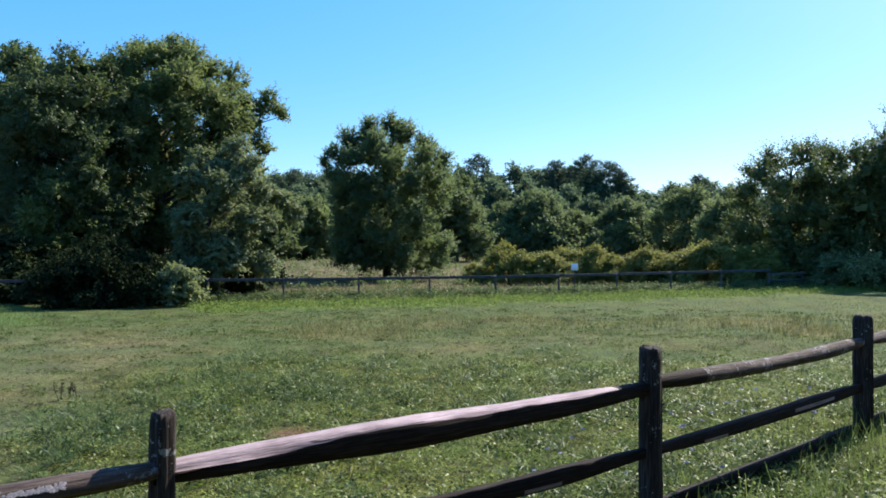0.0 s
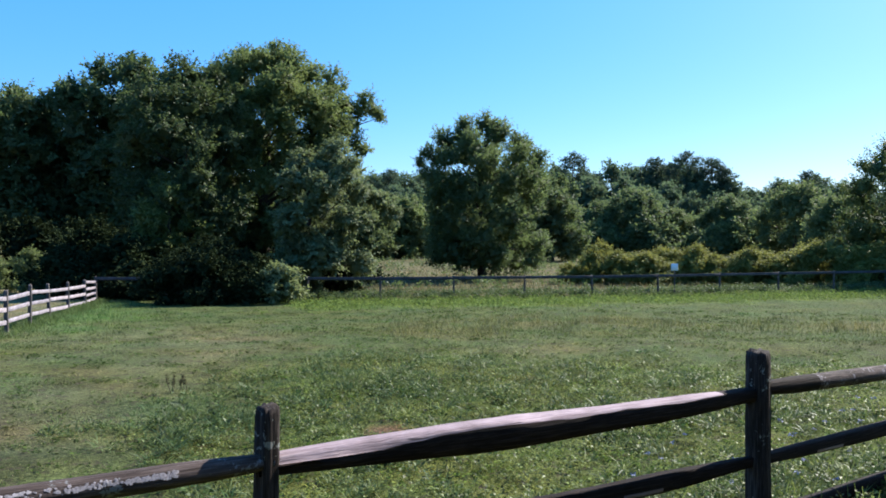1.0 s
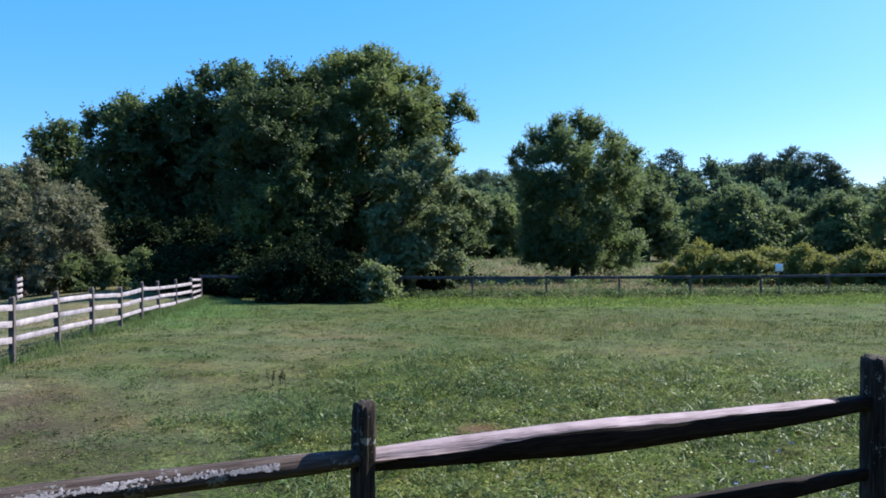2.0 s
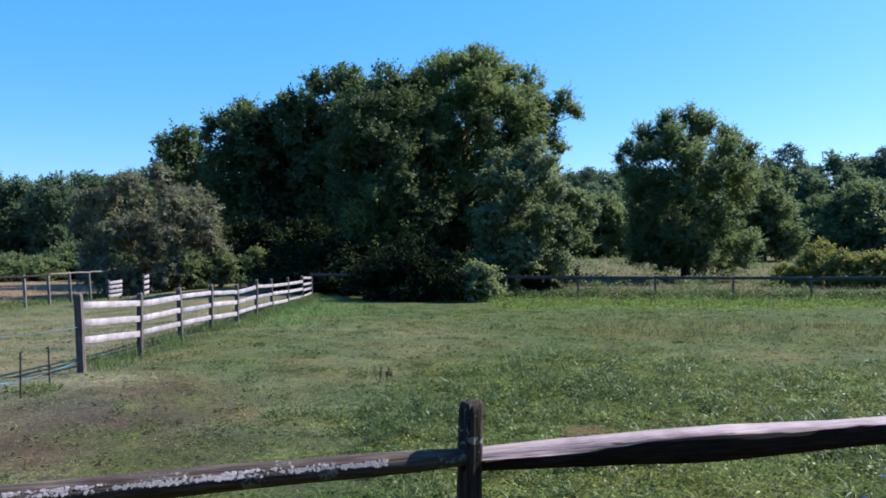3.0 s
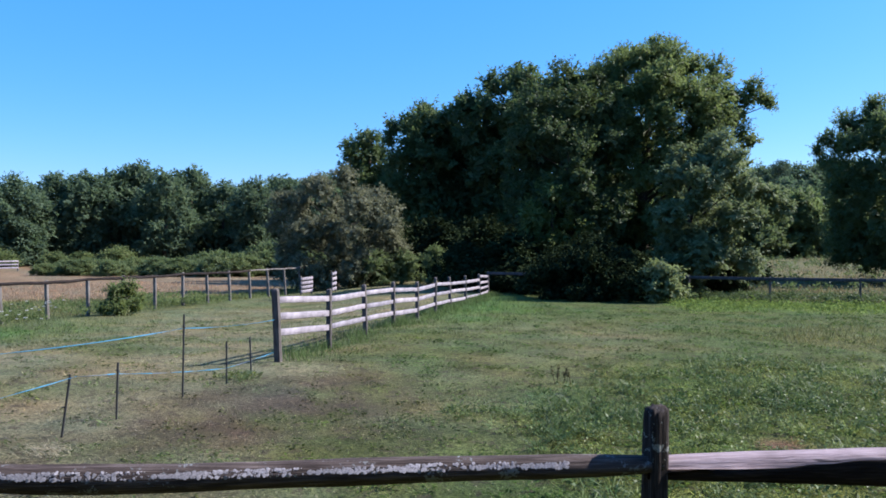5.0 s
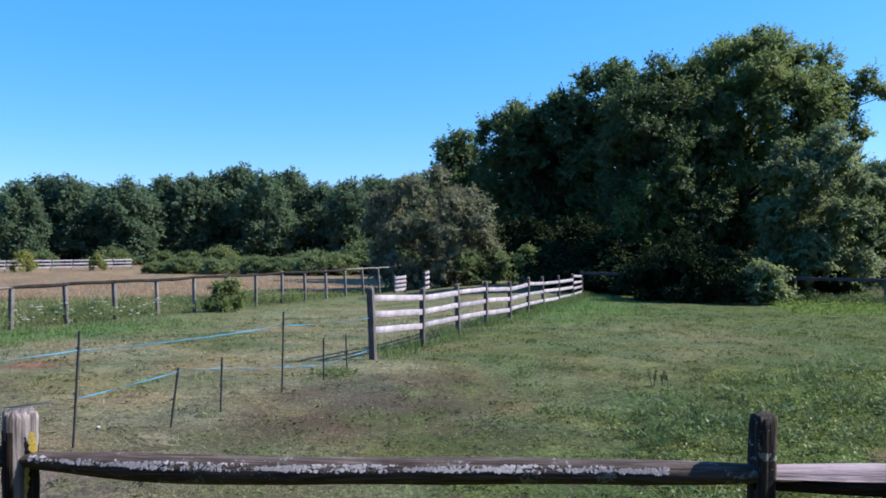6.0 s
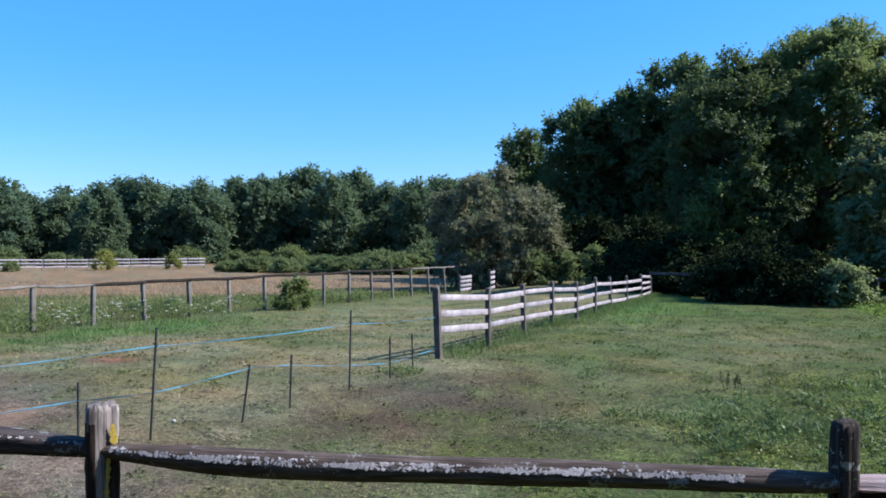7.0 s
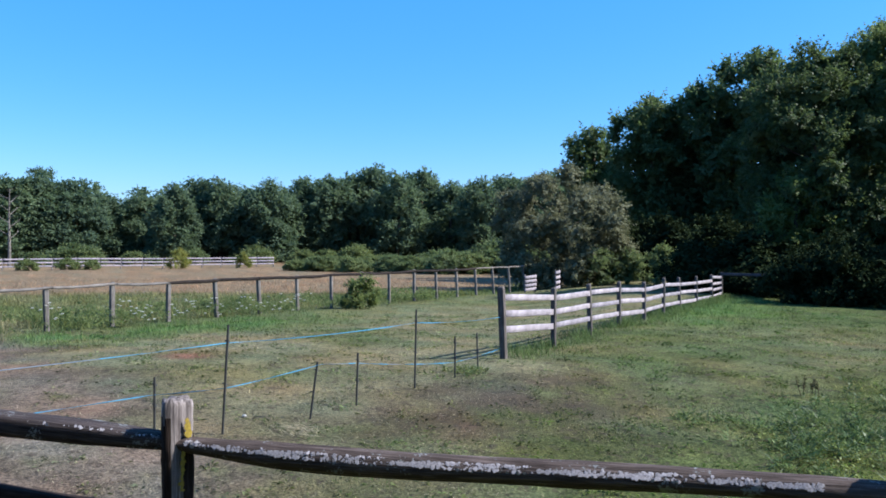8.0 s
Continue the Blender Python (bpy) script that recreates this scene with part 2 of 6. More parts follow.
def zones(x, y):
    """How far each kind of ground cover holds at x, y: bare soil, straw-dry lawn, leafy weeds, reddish seed grass, lush strip, tan meadow."""
    x, y = np.asarray(x, float), np.asarray(y, float)
    n1, n2, n3 = waves(x, y, 3.2, 11), waves(x, y, 9.0, 12), waves(x, y, 1.3, 13)
    side_board = line_side(x, y, BOARD_A, BOARD_B)
    behind = y - np.interp(x, *BACK_LINE)
    side_lane = line_side(x, y, LANE_A, LANE_B)
    track = np.exp(-((x + 5.75 + 0.17 * (y - 4) + 0.35 * n2) / 1.5) ** 2) * smooth(-3, 0, y) * (1 - smooth(5.5, 8.5, y + n1)) * (0.25 + 0.75 * smooth(3.2, 5.4, y))
    yard = smooth(-3.5, -5.0, x + 0.25 * y) * (1 - smooth(2.0, 3.7, y + 0.5 * n1))
    soil = np.clip(np.maximum(track, 1.15 * yard) * (0.8 + 0.5 * n3 + 0.3 * waves(x, y, 0.5, 14)), 0, 1)
    lane = smooth(0.3, -0.8, side_board) * smooth(-0.5, 1.5, side_lane)
    lane = np.maximum(lane, smooth(-5.6, -7.0, x) * smooth(10, 7, y) * smooth(-0.5, 1.5, side_lane))
    lush_lane = np.exp(-((side_lane - 2.4 + 0.6 * n1) / 1.9) ** 2) * smooth(-3, 2, y) * (1 - 0.75 * smooth(9, 15, y))
    lush_lane = lush_lane * np.clip(0.75 + 0.45 * n1 + 0.3 * n3, 0.15, 1)
    lush_lane = np.maximum(lush_lane, 0.8 * np.exp(-((side_board - 1.0 + 0.5 * n1) / 1.4) ** 2) * smooth(13, 18, y) * smooth(27, 25, y))
    dry = np.clip(lane * (0.72 + 0.3 * n1 + 0.2 * n2) * (1 - lush_lane), 0, 1)
    brown = smooth(-1.0, -4.0, x + 0.15 * y + n2) * smooth(4, 7, y) * (1 - smooth(15, 20, y)) * 0.4
    dry = np.clip(np.maximum(dry, brown * (0.7 + 0.5 * n1)), 0, 1)
    dry = np.maximum(dry, 0.7 * smooth(-2.6, -4.2, x) * (1 - smooth(3.6, 5.4, y)) * np.clip(0.8 + 0.4 * n1 + 0.3 * n3, 0.2, 1))
    weeds = smooth(-4.0, -2.3, x + 0.9 * n1 + 0.15 * (y - 8)) * (1 - smooth(10.5, 13.5, np.hypot(x, y) + 1.2 * n1))
    seed = smooth(-5.5, -1.5, x + n2) * smooth(12, 14.5, y + n1) * (1 - smooth(18.5, 22, y + n1)) * np.clip(0.45 + 0.35 * n2 + 0.3 * n1, 0, 1)
    strip = smooth(-5.5, -3.0, behind + 0.8 * n1) * (1 - smooth(-0.4, 0.8, behind)) * smooth(0.345, 0.3, -x / np.maximum(y, 1) + 0.012 * n1)
    for rx_, ry_, wide, deep in RED_SPOTS:
        soil = np.clip(soil + np.exp(-(((x - rx_) / wide) ** 2 + ((y - ry_) / deep) ** 2)), 0, 1)
    reach = 20 - 17 * smooth(6, 26, y)
    meadow = smooth(0.75, 1.15, (-side_lane + 0.8 * n2) / reach)
    field = smooth(0.3, 2, behind) * smooth(-2, 1, side_board)
    return soil, dry, weeds, seed, strip, meadow, lush_lane, field


SOIL, YARD, DRY, GREEN, WEED = (0.09, 0.068, 0.052), (0.192, 0.142, 0.118), (0.198, 0.171, 0.108), (0.078, 0.100, 0.034), (0.106, 0.128, 0.036)
SEED, STRIP, MEADOW, LUSH = (0.172, 0.150, 0.072), (0.122, 0.168, 0.044), (0.208, 0.143, 0.095), (0.086, 0.148, 0.046)
RED_SOIL = (0.25, 0.118, 0.085)
RED_SPOTS = ((-1.42, 7.1, 0.17, 0.2), (-11.7, 4.4, 0.5, 0.3))     # turned reddish earth: x, y, half-widths
FIELD = (0.122, 0.110, 0.057)


def cover(x, y):
    """The mean colour of what grows at x, y."""
    soil, dry, weeds, seed, strip, meadow, lush, field = zones(x, y)
    col = np.ones((len(x), 3)) * GREEN
    trodden = np.clip(soil * smooth(-3.4, -4.8, x + 0.25 * y) * (1 - smooth(2.4, 4.2, y)), 0, 1)
    for k, c in ((dry, DRY), (weeds, WEED), (seed * 0.55, SEED), (strip, STRIP), (lush, LUSH), (meadow, MEADOW), (field, FIELD), (soil, SOIL), (trodden, YARD)):
        col = col * (1 - k[:, None]) + np.array(c) * k[:, None]
    for rx_, ry_, wide, deep in RED_SPOTS:
        k = np.clip(1.4 * np.exp(-(((x - rx_) / wide) ** 2 + ((y - ry_) / deep) ** 2)) * (1 + 0.5 * waves(x, y, 0.5, 67)), 0, 1)[:, None]
        col = col * (1 - k) + np.array(RED_SOIL) * k
    worn = 1 + 0.14 * waves(x, y, 2.3, 61) + 0.12 * waves(x, y, 0.8, 62)
    warm = 0.10 * waves(x, y, 3.4, 63) + 0.07 * waves(x, y, 1.1, 64)
    return col * 1.2 * np.clip(worn, 0.6, 1.4)[:, None] * (1 + warm[:, None] * np.array([1.0, 0.0, -0.4]))


def quick_mesh(name, verts, quads, mat, tint=None, smooth_faces=False):
    """A mesh from arrays: verts (n, 3), quads (m, 4)."""
    me = bpy.data.meshes.new(name)
    quads = np.asarray(quads, dtype=np.int32)
    k = quads.shape[1]
    me.vertices.add(len(verts))
    me.vertices.foreach_set("co", np.asarray(verts, dtype=np.float32).ravel())
    me.loops.add(quads.size)
    me.loops.foreach_set("vertex_index", quads.ravel())
    me.polygons.add(len(quads))
    me.polygons.foreach_set("loop_start", np.arange(0, quads.size, k, dtype=np.int32))
    if smooth_faces:
        me.polygons.foreach_set("use_smooth", np.ones(len(quads), dtype=bool))
    if tint is not None:
        at = me.attributes.new("tint", "FLOAT_COLOR", "POINT")
        at.data.foreach_set("color", np.hstack([tint, np.ones((len(tint), 1))]).astype(np.float32).ravel())
    me.update(calc_edges=True)
    me.materials.append(mat)
    return me


def put(name, mesh, parent=None, label="", m=None):
    ob = new(name, mesh)
    if parent:
        ob.parent = parent
    if m is not None:
        ob.matrix_basis = m
    if label:
        tagged(ob, label)
    return ob


def thing(name, label, category, m=None, group="", kind=""):
    ob = new(name)
    ob.empty_display_size = 0.2
    if m is not None:
        ob.matrix_basis = m
    return tagged(ob, label, category, group, kind)


# ---- ground: one sheet to the horizon ----
def build_ground():
    m, nt, b = material("pasture", 0.95, 0.1)
    at = nt.nodes.new("ShaderNodeAttribute")
    at.attribute_name = "tint"
    fine, mid = noise_node(nt, 16.0, 7, 0.75), noise_node(nt, 1.7, 5, 0.65)
    k1 = ramp(nt, fine.outputs["Fac"], [(0.3, (0.45, 0.46, 0.46)), (0.7, (1.5, 1.46, 1.4))]).outputs["Color"]
    grit = noise_node(nt, 48.0, 4, 0.7)
    k3 = ramp(nt, grit.outputs["Fac"], [(0.33, (0.4, 0.42, 0.4)), (0.67, (1.6, 1.58, 1.5))]).outputs["Color"]
    k2 = ramp(nt, mid.outputs["Fac"], [(0.3, (0.75, 0.78, 0.75)), (0.7, (1.2, 1.18, 1.15))]).outputs["Color"]
    col = mix(nt, 1.0, mix(nt, 1.0, at.outputs["Color"], k1, "MULTIPLY"), k2, "MULTIPLY")
    col = mix(nt, 1.0, col, k3, "MULTIPLY")
    earth = noise_node(nt, 5.5, 6, 0.72)
    bare = ramp(nt, earth.outputs["Fac"], [(0.53, (0, 0, 0)), (0.62, (0.75, 0.75, 0.75))]).outputs["Color"]
    col = mix(nt, bare, col, mix(nt, 1.0, k3, (0.062, 0.046, 0.036), "MULTIPLY"))
    nt.links.new(col, b.inputs["Base Color"])
    bump(nt, b, fine.outputs["Fac"], 1.0, 0.05)
    radii = np.concatenate([[0.01], np.geomspace(1.5, 60, 110), np.geomspace(63, 3000, 50)])
    angles = np.linspace(0, 2 * np.pi, 421)[:-1]
    R, A = np.meshgrid(radii, angles, indexing="ij")
    x, y = (R * np.sin(A)).ravel(), (R * np.cos(A)).ravel()
    i, j = np.meshgrid(np.arange(len(radii) - 1), np.arange(len(angles)), indexing="ij")
    n = len(angles)
    a, d = (i * n + j).ravel(), (i * n + (j + 1) % n).ravel()
    quads = np.stack([a, d, d + n, a + n], 1)
    me = quick_mesh("ground", np.stack([x, y, ground_z(x, y)], 1), quads[:, ::-1], m, cover(x, y) * 0.8, True)
    tagged(put("ground", me), "uneven pasture ground of worn grass, bare soil and dry meadow", "ground", kind="structure")


build_ground()

# ---- plants ----


def leaf_quads(base, direction, normal, length, width, droop=0.15):
    """Diamond leaves, folded a little: four points each."""
    side = np.cross(direction, normal)
    side /= np.linalg.norm(side, axis=1)[:, None] + 1e-9
    up = np.cross(side, direction)
    mid = base + direction * (length * 0.45)[:, None]
    v = np.empty((len(base), 4, 3))
    v[:, 0] = base
    v[:, 1] = mid + side * (width * 0.5)[:, None] + up * (width * 0.18)[:, None]
    v[:, 2] = base + direction * length[:, None] - up * (length * droop)[:, None]
    v[:, 3] = mid - side * (width * 0.5)[:, None] + up * (width * 0.18)[:, None]
    return v.reshape(-1, 3), np.arange(len(base) * 4).reshape(-1, 4)


def unit(v):
    return v / (np.linalg.norm(v, axis=1)[:, None] + 1e-9)


def crown_mesh(name, clumps, mat, rng, per_area, leaf, flat=1.0, hang=0.0, ruffle=0.55):
    """Single leaves on the outsides of many clumps (x, y, z, radius)."""
    bases, dirs, normals, sizes = [], [], [], []
    for cx, cy, cz, r in clumps:
        n = max(12, int(per_area * r * r * 12.6))
        d = unit(rng.normal(size=(n, 3)))
        d[:, 2] = np.where(d[:, 2] < -0.35, -d[:, 2] * 0.6, d[:, 2])
        rad = r * (0.55 + 0.5 * rng.rand(n) ** 0.6) * (1 + 0.22 * np.sin(d[:, 0] * 5 + cx) * np.cos(d[:, 1] * 6 + cy))
        p = d * rad[:, None] * np.array([1, 1, flat]) + [cx, cy, cz]
        bases.append(p)
        nrm = unit(d * 0.55 + np.array([0, 0, 0.55]) + rng.normal(size=(n, 3)) * ruffle)
        t = unit(np.cross(nrm, rng.normal(size=(n, 3))) + d * 0.5 + np.array([0, 0, -hang]))
        dirs.append(t)
        normals.append(nrm)
        sizes.append(leaf * (0.6 + 0.8 * rng.rand(n)))
    base, t, nrm, s = np.concatenate(bases), np.concatenate(dirs), np.concatenate(normals), np.concatenate(sizes)
    v, q = leaf_quads(base, t, nrm, s, s * 0.62)
    return quick_mesh(name, v, q, mat)


def spray_mesh(name, lobes, mat, rng, dense, leaf, spray, per=9, flat=0.9, lift=0.3, ruffle=0.3, hang=0.0, low=-9.0, cores=()):
    """A crown of leafy sprays: short twigs on the outsides of the lobes (x, y, z, radius), each with its leaves set along it.
    Inside the cores stand broader bunches of leaves, which close the crown."""
    P, D, L = [], [], []
    for cx, cy, cz, r in lobes:
        n = max(5, int(dense * r * r * 12.6 / (spray * spray)))
        d = unit(rng.normal(size=(n, 3)) + np.array([0, 0, 0.25]))
        wob = 1 + 0.16 * np.sin(d[:, 0] * 5 + cx * 3) * np.cos(d[:, 1] * 6 + cy * 3) + 0.1 * np.sin(d[:, 2] * 9 + cz * 3)
        rad = r * np.where(rng.rand(n) < 0.8, rng.uniform(0.74, 1.0, n), rng.uniform(0.3, 0.75, n)) * wob
        P.append(d * rad[:, None] * np.array([1, 1, flat]) + [cx, cy, cz])
        D.append(d)
        L.append(spray * rng.uniform(0.6, 1.5, n) * np.where(rng.rand(n) < 0.06, 1.6, 1.0))
    P, D, L = np.concatenate(P), np.concatenate(D), np.concatenate(L)
    keep = P[:, 2] > low
    P, D, L = P[keep], D[keep], L[keep]
    n = len(P)
    T = unit(D + np.array([0, 0, lift - hang]) + rng.normal(size=(n, 3)) * 0.45)
    N = unit(D * 0.6 + np.array([0, 0, 0.6]) + rng.normal(size=(n, 3)) * ruffle)
    S = unit(np.cross(T, N))
    f = np.tile(np.linspace(-0.35, 1.0, per), n)
    rep = lambda a: np.repeat(a, per, axis=0)
    sign = np.tile(np.where(np.arange(per) % 2 == 0, 1.0, -1.0), n)
    sign[per - 1::per] *= 0.2
    base = rep(P) + rep(T) * (rep(L) * f)[:, None] + rng.normal(size=(n * per, 3)) * (0.10 * rep(L))[:, None]
    d = unit(rep(T) * 0.75 + rep(S) * (sign * 0.8)[:, None] + np.array([0, 0, -hang]) + rng.normal(size=(n * per, 3)) * 0.25)
    nrm = unit(rep(N) + rng.normal(size=(n * per, 3)) * ruffle)
    s = leaf * rng.uniform(0.65, 1.35, n * per) * (1.1 - 0.25 * np.abs(f))
    v, q = leaf_quads(base, d, nrm, s, s * 0.6)
    if cores:
        c = np.repeat(np.array(cores), 40, axis=0)
        d = unit(rng.normal(size=(len(c), 3)))
        p = c[:, :3] + d * (c[:, 3] * rng.uniform(0.2, 0.62, len(c)))[:, None]
        t = unit(np.cross(d, rng.normal(size=(len(c), 3))))
        s = c[:, 3] * rng.uniform(0.35, 0.6, len(c))
        v, q = join([(v, q), leaf_quads(p - t * (s * 0.5)[:, None], t, d, s, s * 0.7)])
    return quick_mesh(name, v, q, mat)


def tube(points, radii, sides=7):
    """A bent, tapered tube as verts and quads."""
    pts = np.asarray(points, float)
    tang = np.gradient(pts, axis=0)
    tang = unit(tang)
    ref = np.array([0.31, 0.87, 0.12])
    a = unit(np.cross(tang, ref))
    b = np.cross(tang, a)
    ang = np.linspace(0, 2 * np.pi, sides + 1)[:-1]
    v = pts[:, None] + (a[:, None] * np.cos(ang)[None, :, None] + b[:, None] * np.sin(ang)[None, :, None]) * np.asarray(radii)[:, None, None]
    n = len(pts)
    i, j = np.meshgrid(np.arange(n - 1), np.arange(sides), indexing="ij")
    q = np.stack([i * sides + j, i * sides + (j + 1) % sides, (i + 1) * sides + (j + 1) % sides, (i + 1) * sides + j], -1).reshape(-1, 4)
    return v.reshape(-1, 3), q


def join(pieces):
    vs, qs, k = [], [], 0
    for v, q in pieces:
        vs.append(v)
        qs.append(np.asarray(q) + k)
        k += len(v)
    return np.concatenate(vs), np.concatenate(qs)


def profile_lobes(rng, profile, count, size, wild=1.0, outer=0.78):
    """Lobes spread evenly over a crown whose half-width at each height the profile gives, top last."""
    zs, rs = [p[0] for p in profile], [p[1] for p in profile]
    phase = rng.uniform(0, 6.28, 4)
    out = []
    for _ in range(count):
        best = None
        for _ in range(8):
            s = size * rng.uniform(0.7, 1.3)
            z = rng.uniform(zs[0] + 0.4 * s, zs[-1] - 0.6 * s)
            a = rng.uniform(0, 6.28)
            h = z / zs[-1]
            uneven = 1 + wild * (0.12 * math.sin(2 * a + phase[0]) * math.sin(5 * h + phase[1]) + 0.09 * math.sin(3 * a + 7 * h + phase[2]))
            wide = min(np.interp(z, zs, rs), np.interp(z + 0.5 * s, zs, rs) + 0.35 * s)
            r = max(0.0, wide * uneven - 0.8 * s) * (rng.uniform(0.88, 1.0) if rng.rand() < outer else rng.uniform(0.1, 0.8))
            c = (r * math.cos(a), r * math.sin(a), z, s)
            gap = min([(c[0] - o[0]) ** 2 + (c[1] - o[1]) ** 2 + (c[2] - o[2]) ** 2 for o in out] or [1e9])
            if best is None or gap > best[0]:
                best = (gap, c)
        out.append(best[1])
    return out


def knuckled(rng, lobes, knuckles=6):
    """Each lobe with smaller ones breaking its outline, mostly outwards and upwards."""
    out = []
    for cx, cy, cz, s in lobes:
        out.append((cx, cy, cz, s * 0.8))
        reach = math.hypot(cx, cy) + 0.3
        for _ in range(knuckles):
            d = rng.normal(size=3)
            d /= np.linalg.norm(d)
            d += np.array([cx / reach * 0.4, cy / reach * 0.4, 0.35])
            d /= np.linalg.norm(d)
            f = s * rng.uniform(0.62, 0.95)
            out.append((cx + d[0] * f, cy + d[1] * f, cz + d[2] * f * 0.85, s * rng.uniform(0.26, 0.46)))
    return out


def tree_meshes(seed, profile, mat, count=40, size=1.1, leaf=0.2, dense=0.34, spray=0.3, lobes=(), knuckles=6, per=9, limbs=16, wild=1.0, lift=0.3, ruffle=0.22, hang=0.0, flat=0.9, outer=0.78):
    rng = np.random.RandomState(seed)
    big = profile_lobes(rng, profile, count, size, wild, outer) + list(lobes)
    crown = spray_mesh("crown", knuckled(rng, big, knuckles), mat, rng, dense * 1.6, leaf * 1.15, spray, per, flat, lift, ruffle, hang, 0.1, big)
    height = profile[-1][0]
    tr = height * 0.021
    lean = rng.uniform(-0.25, 0.25, 2)
    hs = np.linspace(-0.25, height * 0.82, 9)
    spine = np.stack([lean[0] * np.sin(hs * 0.5), lean[1] * np.sin(hs * 0.4 + 1), hs], 1)
    rad = tr * (1.25 - hs / height) * np.where(hs < 0.1, 1.35, 1.0)
    pieces = [tube(spine, np.maximum(rad, 0.02), 9)]
    order = list(range(len(big) - len(lobes), len(big))) + list(rng.permutation(len(big) - len(lobes))[:limbs])
    for k in order:
        cx, cy, cz, s = big[k]
        z0 = min(max(0.18 * height, cz - 0.55 * math.hypot(cx, cy) - 0.2), 0.78 * height)
        x0, y0 = np.interp(z0, hs, spine[:, 0]), np.interp(z0, hs, spine[:, 1])
        t = np.linspace(0, 1, 6)
        p = np.stack([x0 + (cx - x0) * t, y0 + (cy - y0) * t, z0 + (cz - z0) * t ** 0.8 + 0.12 * np.sin(t * 6 + k)], 1)
        pieces.append(tube(p, np.linspace(tr * 0.26, tr * 0.06, 6), 6))
    v, q = join(pieces)
    return quick_mesh("trunk", v, q, M_BARK, smooth_faces=True), crown


def polar(az, dist):
    return -math.sin(radians(az)) * dist, math.cos(radians(az)) * dist


def plant_tree(name, label, meshes, az, dist, category="tree", group="", turn=0.0, scale=1.0, tall=None):
    x, y = polar(az, dist)
    e = thing(name, label, category, Matrix.Translation((x, y, gz(x, y) - 0.03)) @ pose(0, 0, 0, 0, 0, turn), group)
    e.scale = (scale, scale, tall or scale)
    put("trunk", meshes[0], e)
    put("crown", meshes[1], e)
    return e


# the wood at the corner of the paddock; each of these trees is turned so that its own x runs along the wood's edge
OAK_BOUGHS = [(0.9, -0.3, 11.6, 0.75), (0.2, 0.4, 11.3, 0.8), (2.3, 0.2, 10.9, 0.85), (3.2, -0.4, 10.2, 0.85), (-1.9, -0.2, 10.6, 0.8), (-2.9, 0.3, 9.6, 0.9),
              (5.0, -0.1, 9.6, 0.5), (5.4, -0.2, 9.1, 0.42), (4.6, -0.2, 9.0, 0.5), (5.7, -0.3, 8.8, 0.28), (4.5, -0.6, 7.2, 0.5), (4.8, -0.5, 6.9, 0.4), (3.4, -1.0, 8.2, 0.8),
              (1.6, -2.2, 9.0, 1.0), (2.6, -2.0, 6.4, 1.1), (-1.2, -2.2, 8.6, 1.1), (3.2, -1.5, 5.0, 1.0), (4.2, -0.4, 8.1, 0.75), (4.0, -0.6, 6.0, 0.8), (3.9, 0.3, 9.3, 0.6)]
plant_tree("oak_tree", "tall dark green oak with sunlit clumps, by the back fence",
           tree_meshes(21, [(0.3, 2.6), (2.5, 3.3), (6.0, 3.8), (9.0, 3.9), (10.6, 3.2), (11.6, 1.8), (12.6, 0.6)], M_LEAF, 64, 1.05, 0.108, 0.44, 0.27, OAK_BOUGHS, per=13), 19.9, 40.0, turn=20)
VINE_BOUGHS = [(1.3, -0.9, 5.3, 0.7), (2.0, -0.4, 4.4, 0.7), (2.9, -0.2, 4.0, 0.55), (3.3, 0.0, 3.5, 0.45), (1.6, -1.2, 3.3, 0.8), (0.3, -1.5, 4.6, 0.7), (-0.8, -1.4, 3.3, 0.7), (0.6, -1.7, 1.8, 0.8), (1.9, -0.9, 1.4, 0.7), (-0.9, -1.3, 1.3, 0.7), (1.0, -0.2, 6.2, 0.6)]
plant_tree("vine_tree", "small vine-covered tree with pale leaves under the oak",
           tree_meshes(34, [(0.2, 1.5), (3.0, 1.7), (5.0, 1.4), (6.6, 0.6)], M_VINE, 22, 0.7, 0.12, 0.42, 0.2, VINE_BOUGHS, hang=0.25, per=9), 16.6, 31.2, turn=17, scale=0.93)
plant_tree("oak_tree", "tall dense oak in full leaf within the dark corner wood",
           tree_meshes(22, [(1.0, 2.4), (4.0, 3.3), (7.0, 3.4), (9.2, 2.6), (10.5, 0.8)], M_LEAF_DIMMED, 52, 0.95, 0.115, 0.38, 0.27, per=12), 25.2, 37.5, turn=25)
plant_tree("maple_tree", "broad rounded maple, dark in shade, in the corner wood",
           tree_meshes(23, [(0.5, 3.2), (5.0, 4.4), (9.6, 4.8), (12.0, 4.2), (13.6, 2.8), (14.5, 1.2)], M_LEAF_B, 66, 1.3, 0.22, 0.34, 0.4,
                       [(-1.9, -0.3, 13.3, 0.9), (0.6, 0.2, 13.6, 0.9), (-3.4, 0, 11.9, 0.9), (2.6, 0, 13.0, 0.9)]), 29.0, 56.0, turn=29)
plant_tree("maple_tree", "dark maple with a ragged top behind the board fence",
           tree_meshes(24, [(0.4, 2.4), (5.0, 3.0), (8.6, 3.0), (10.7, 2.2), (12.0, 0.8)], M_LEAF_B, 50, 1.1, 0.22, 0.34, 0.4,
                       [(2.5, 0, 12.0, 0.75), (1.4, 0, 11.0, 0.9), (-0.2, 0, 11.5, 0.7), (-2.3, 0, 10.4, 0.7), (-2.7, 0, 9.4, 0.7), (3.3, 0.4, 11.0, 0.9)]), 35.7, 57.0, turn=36)
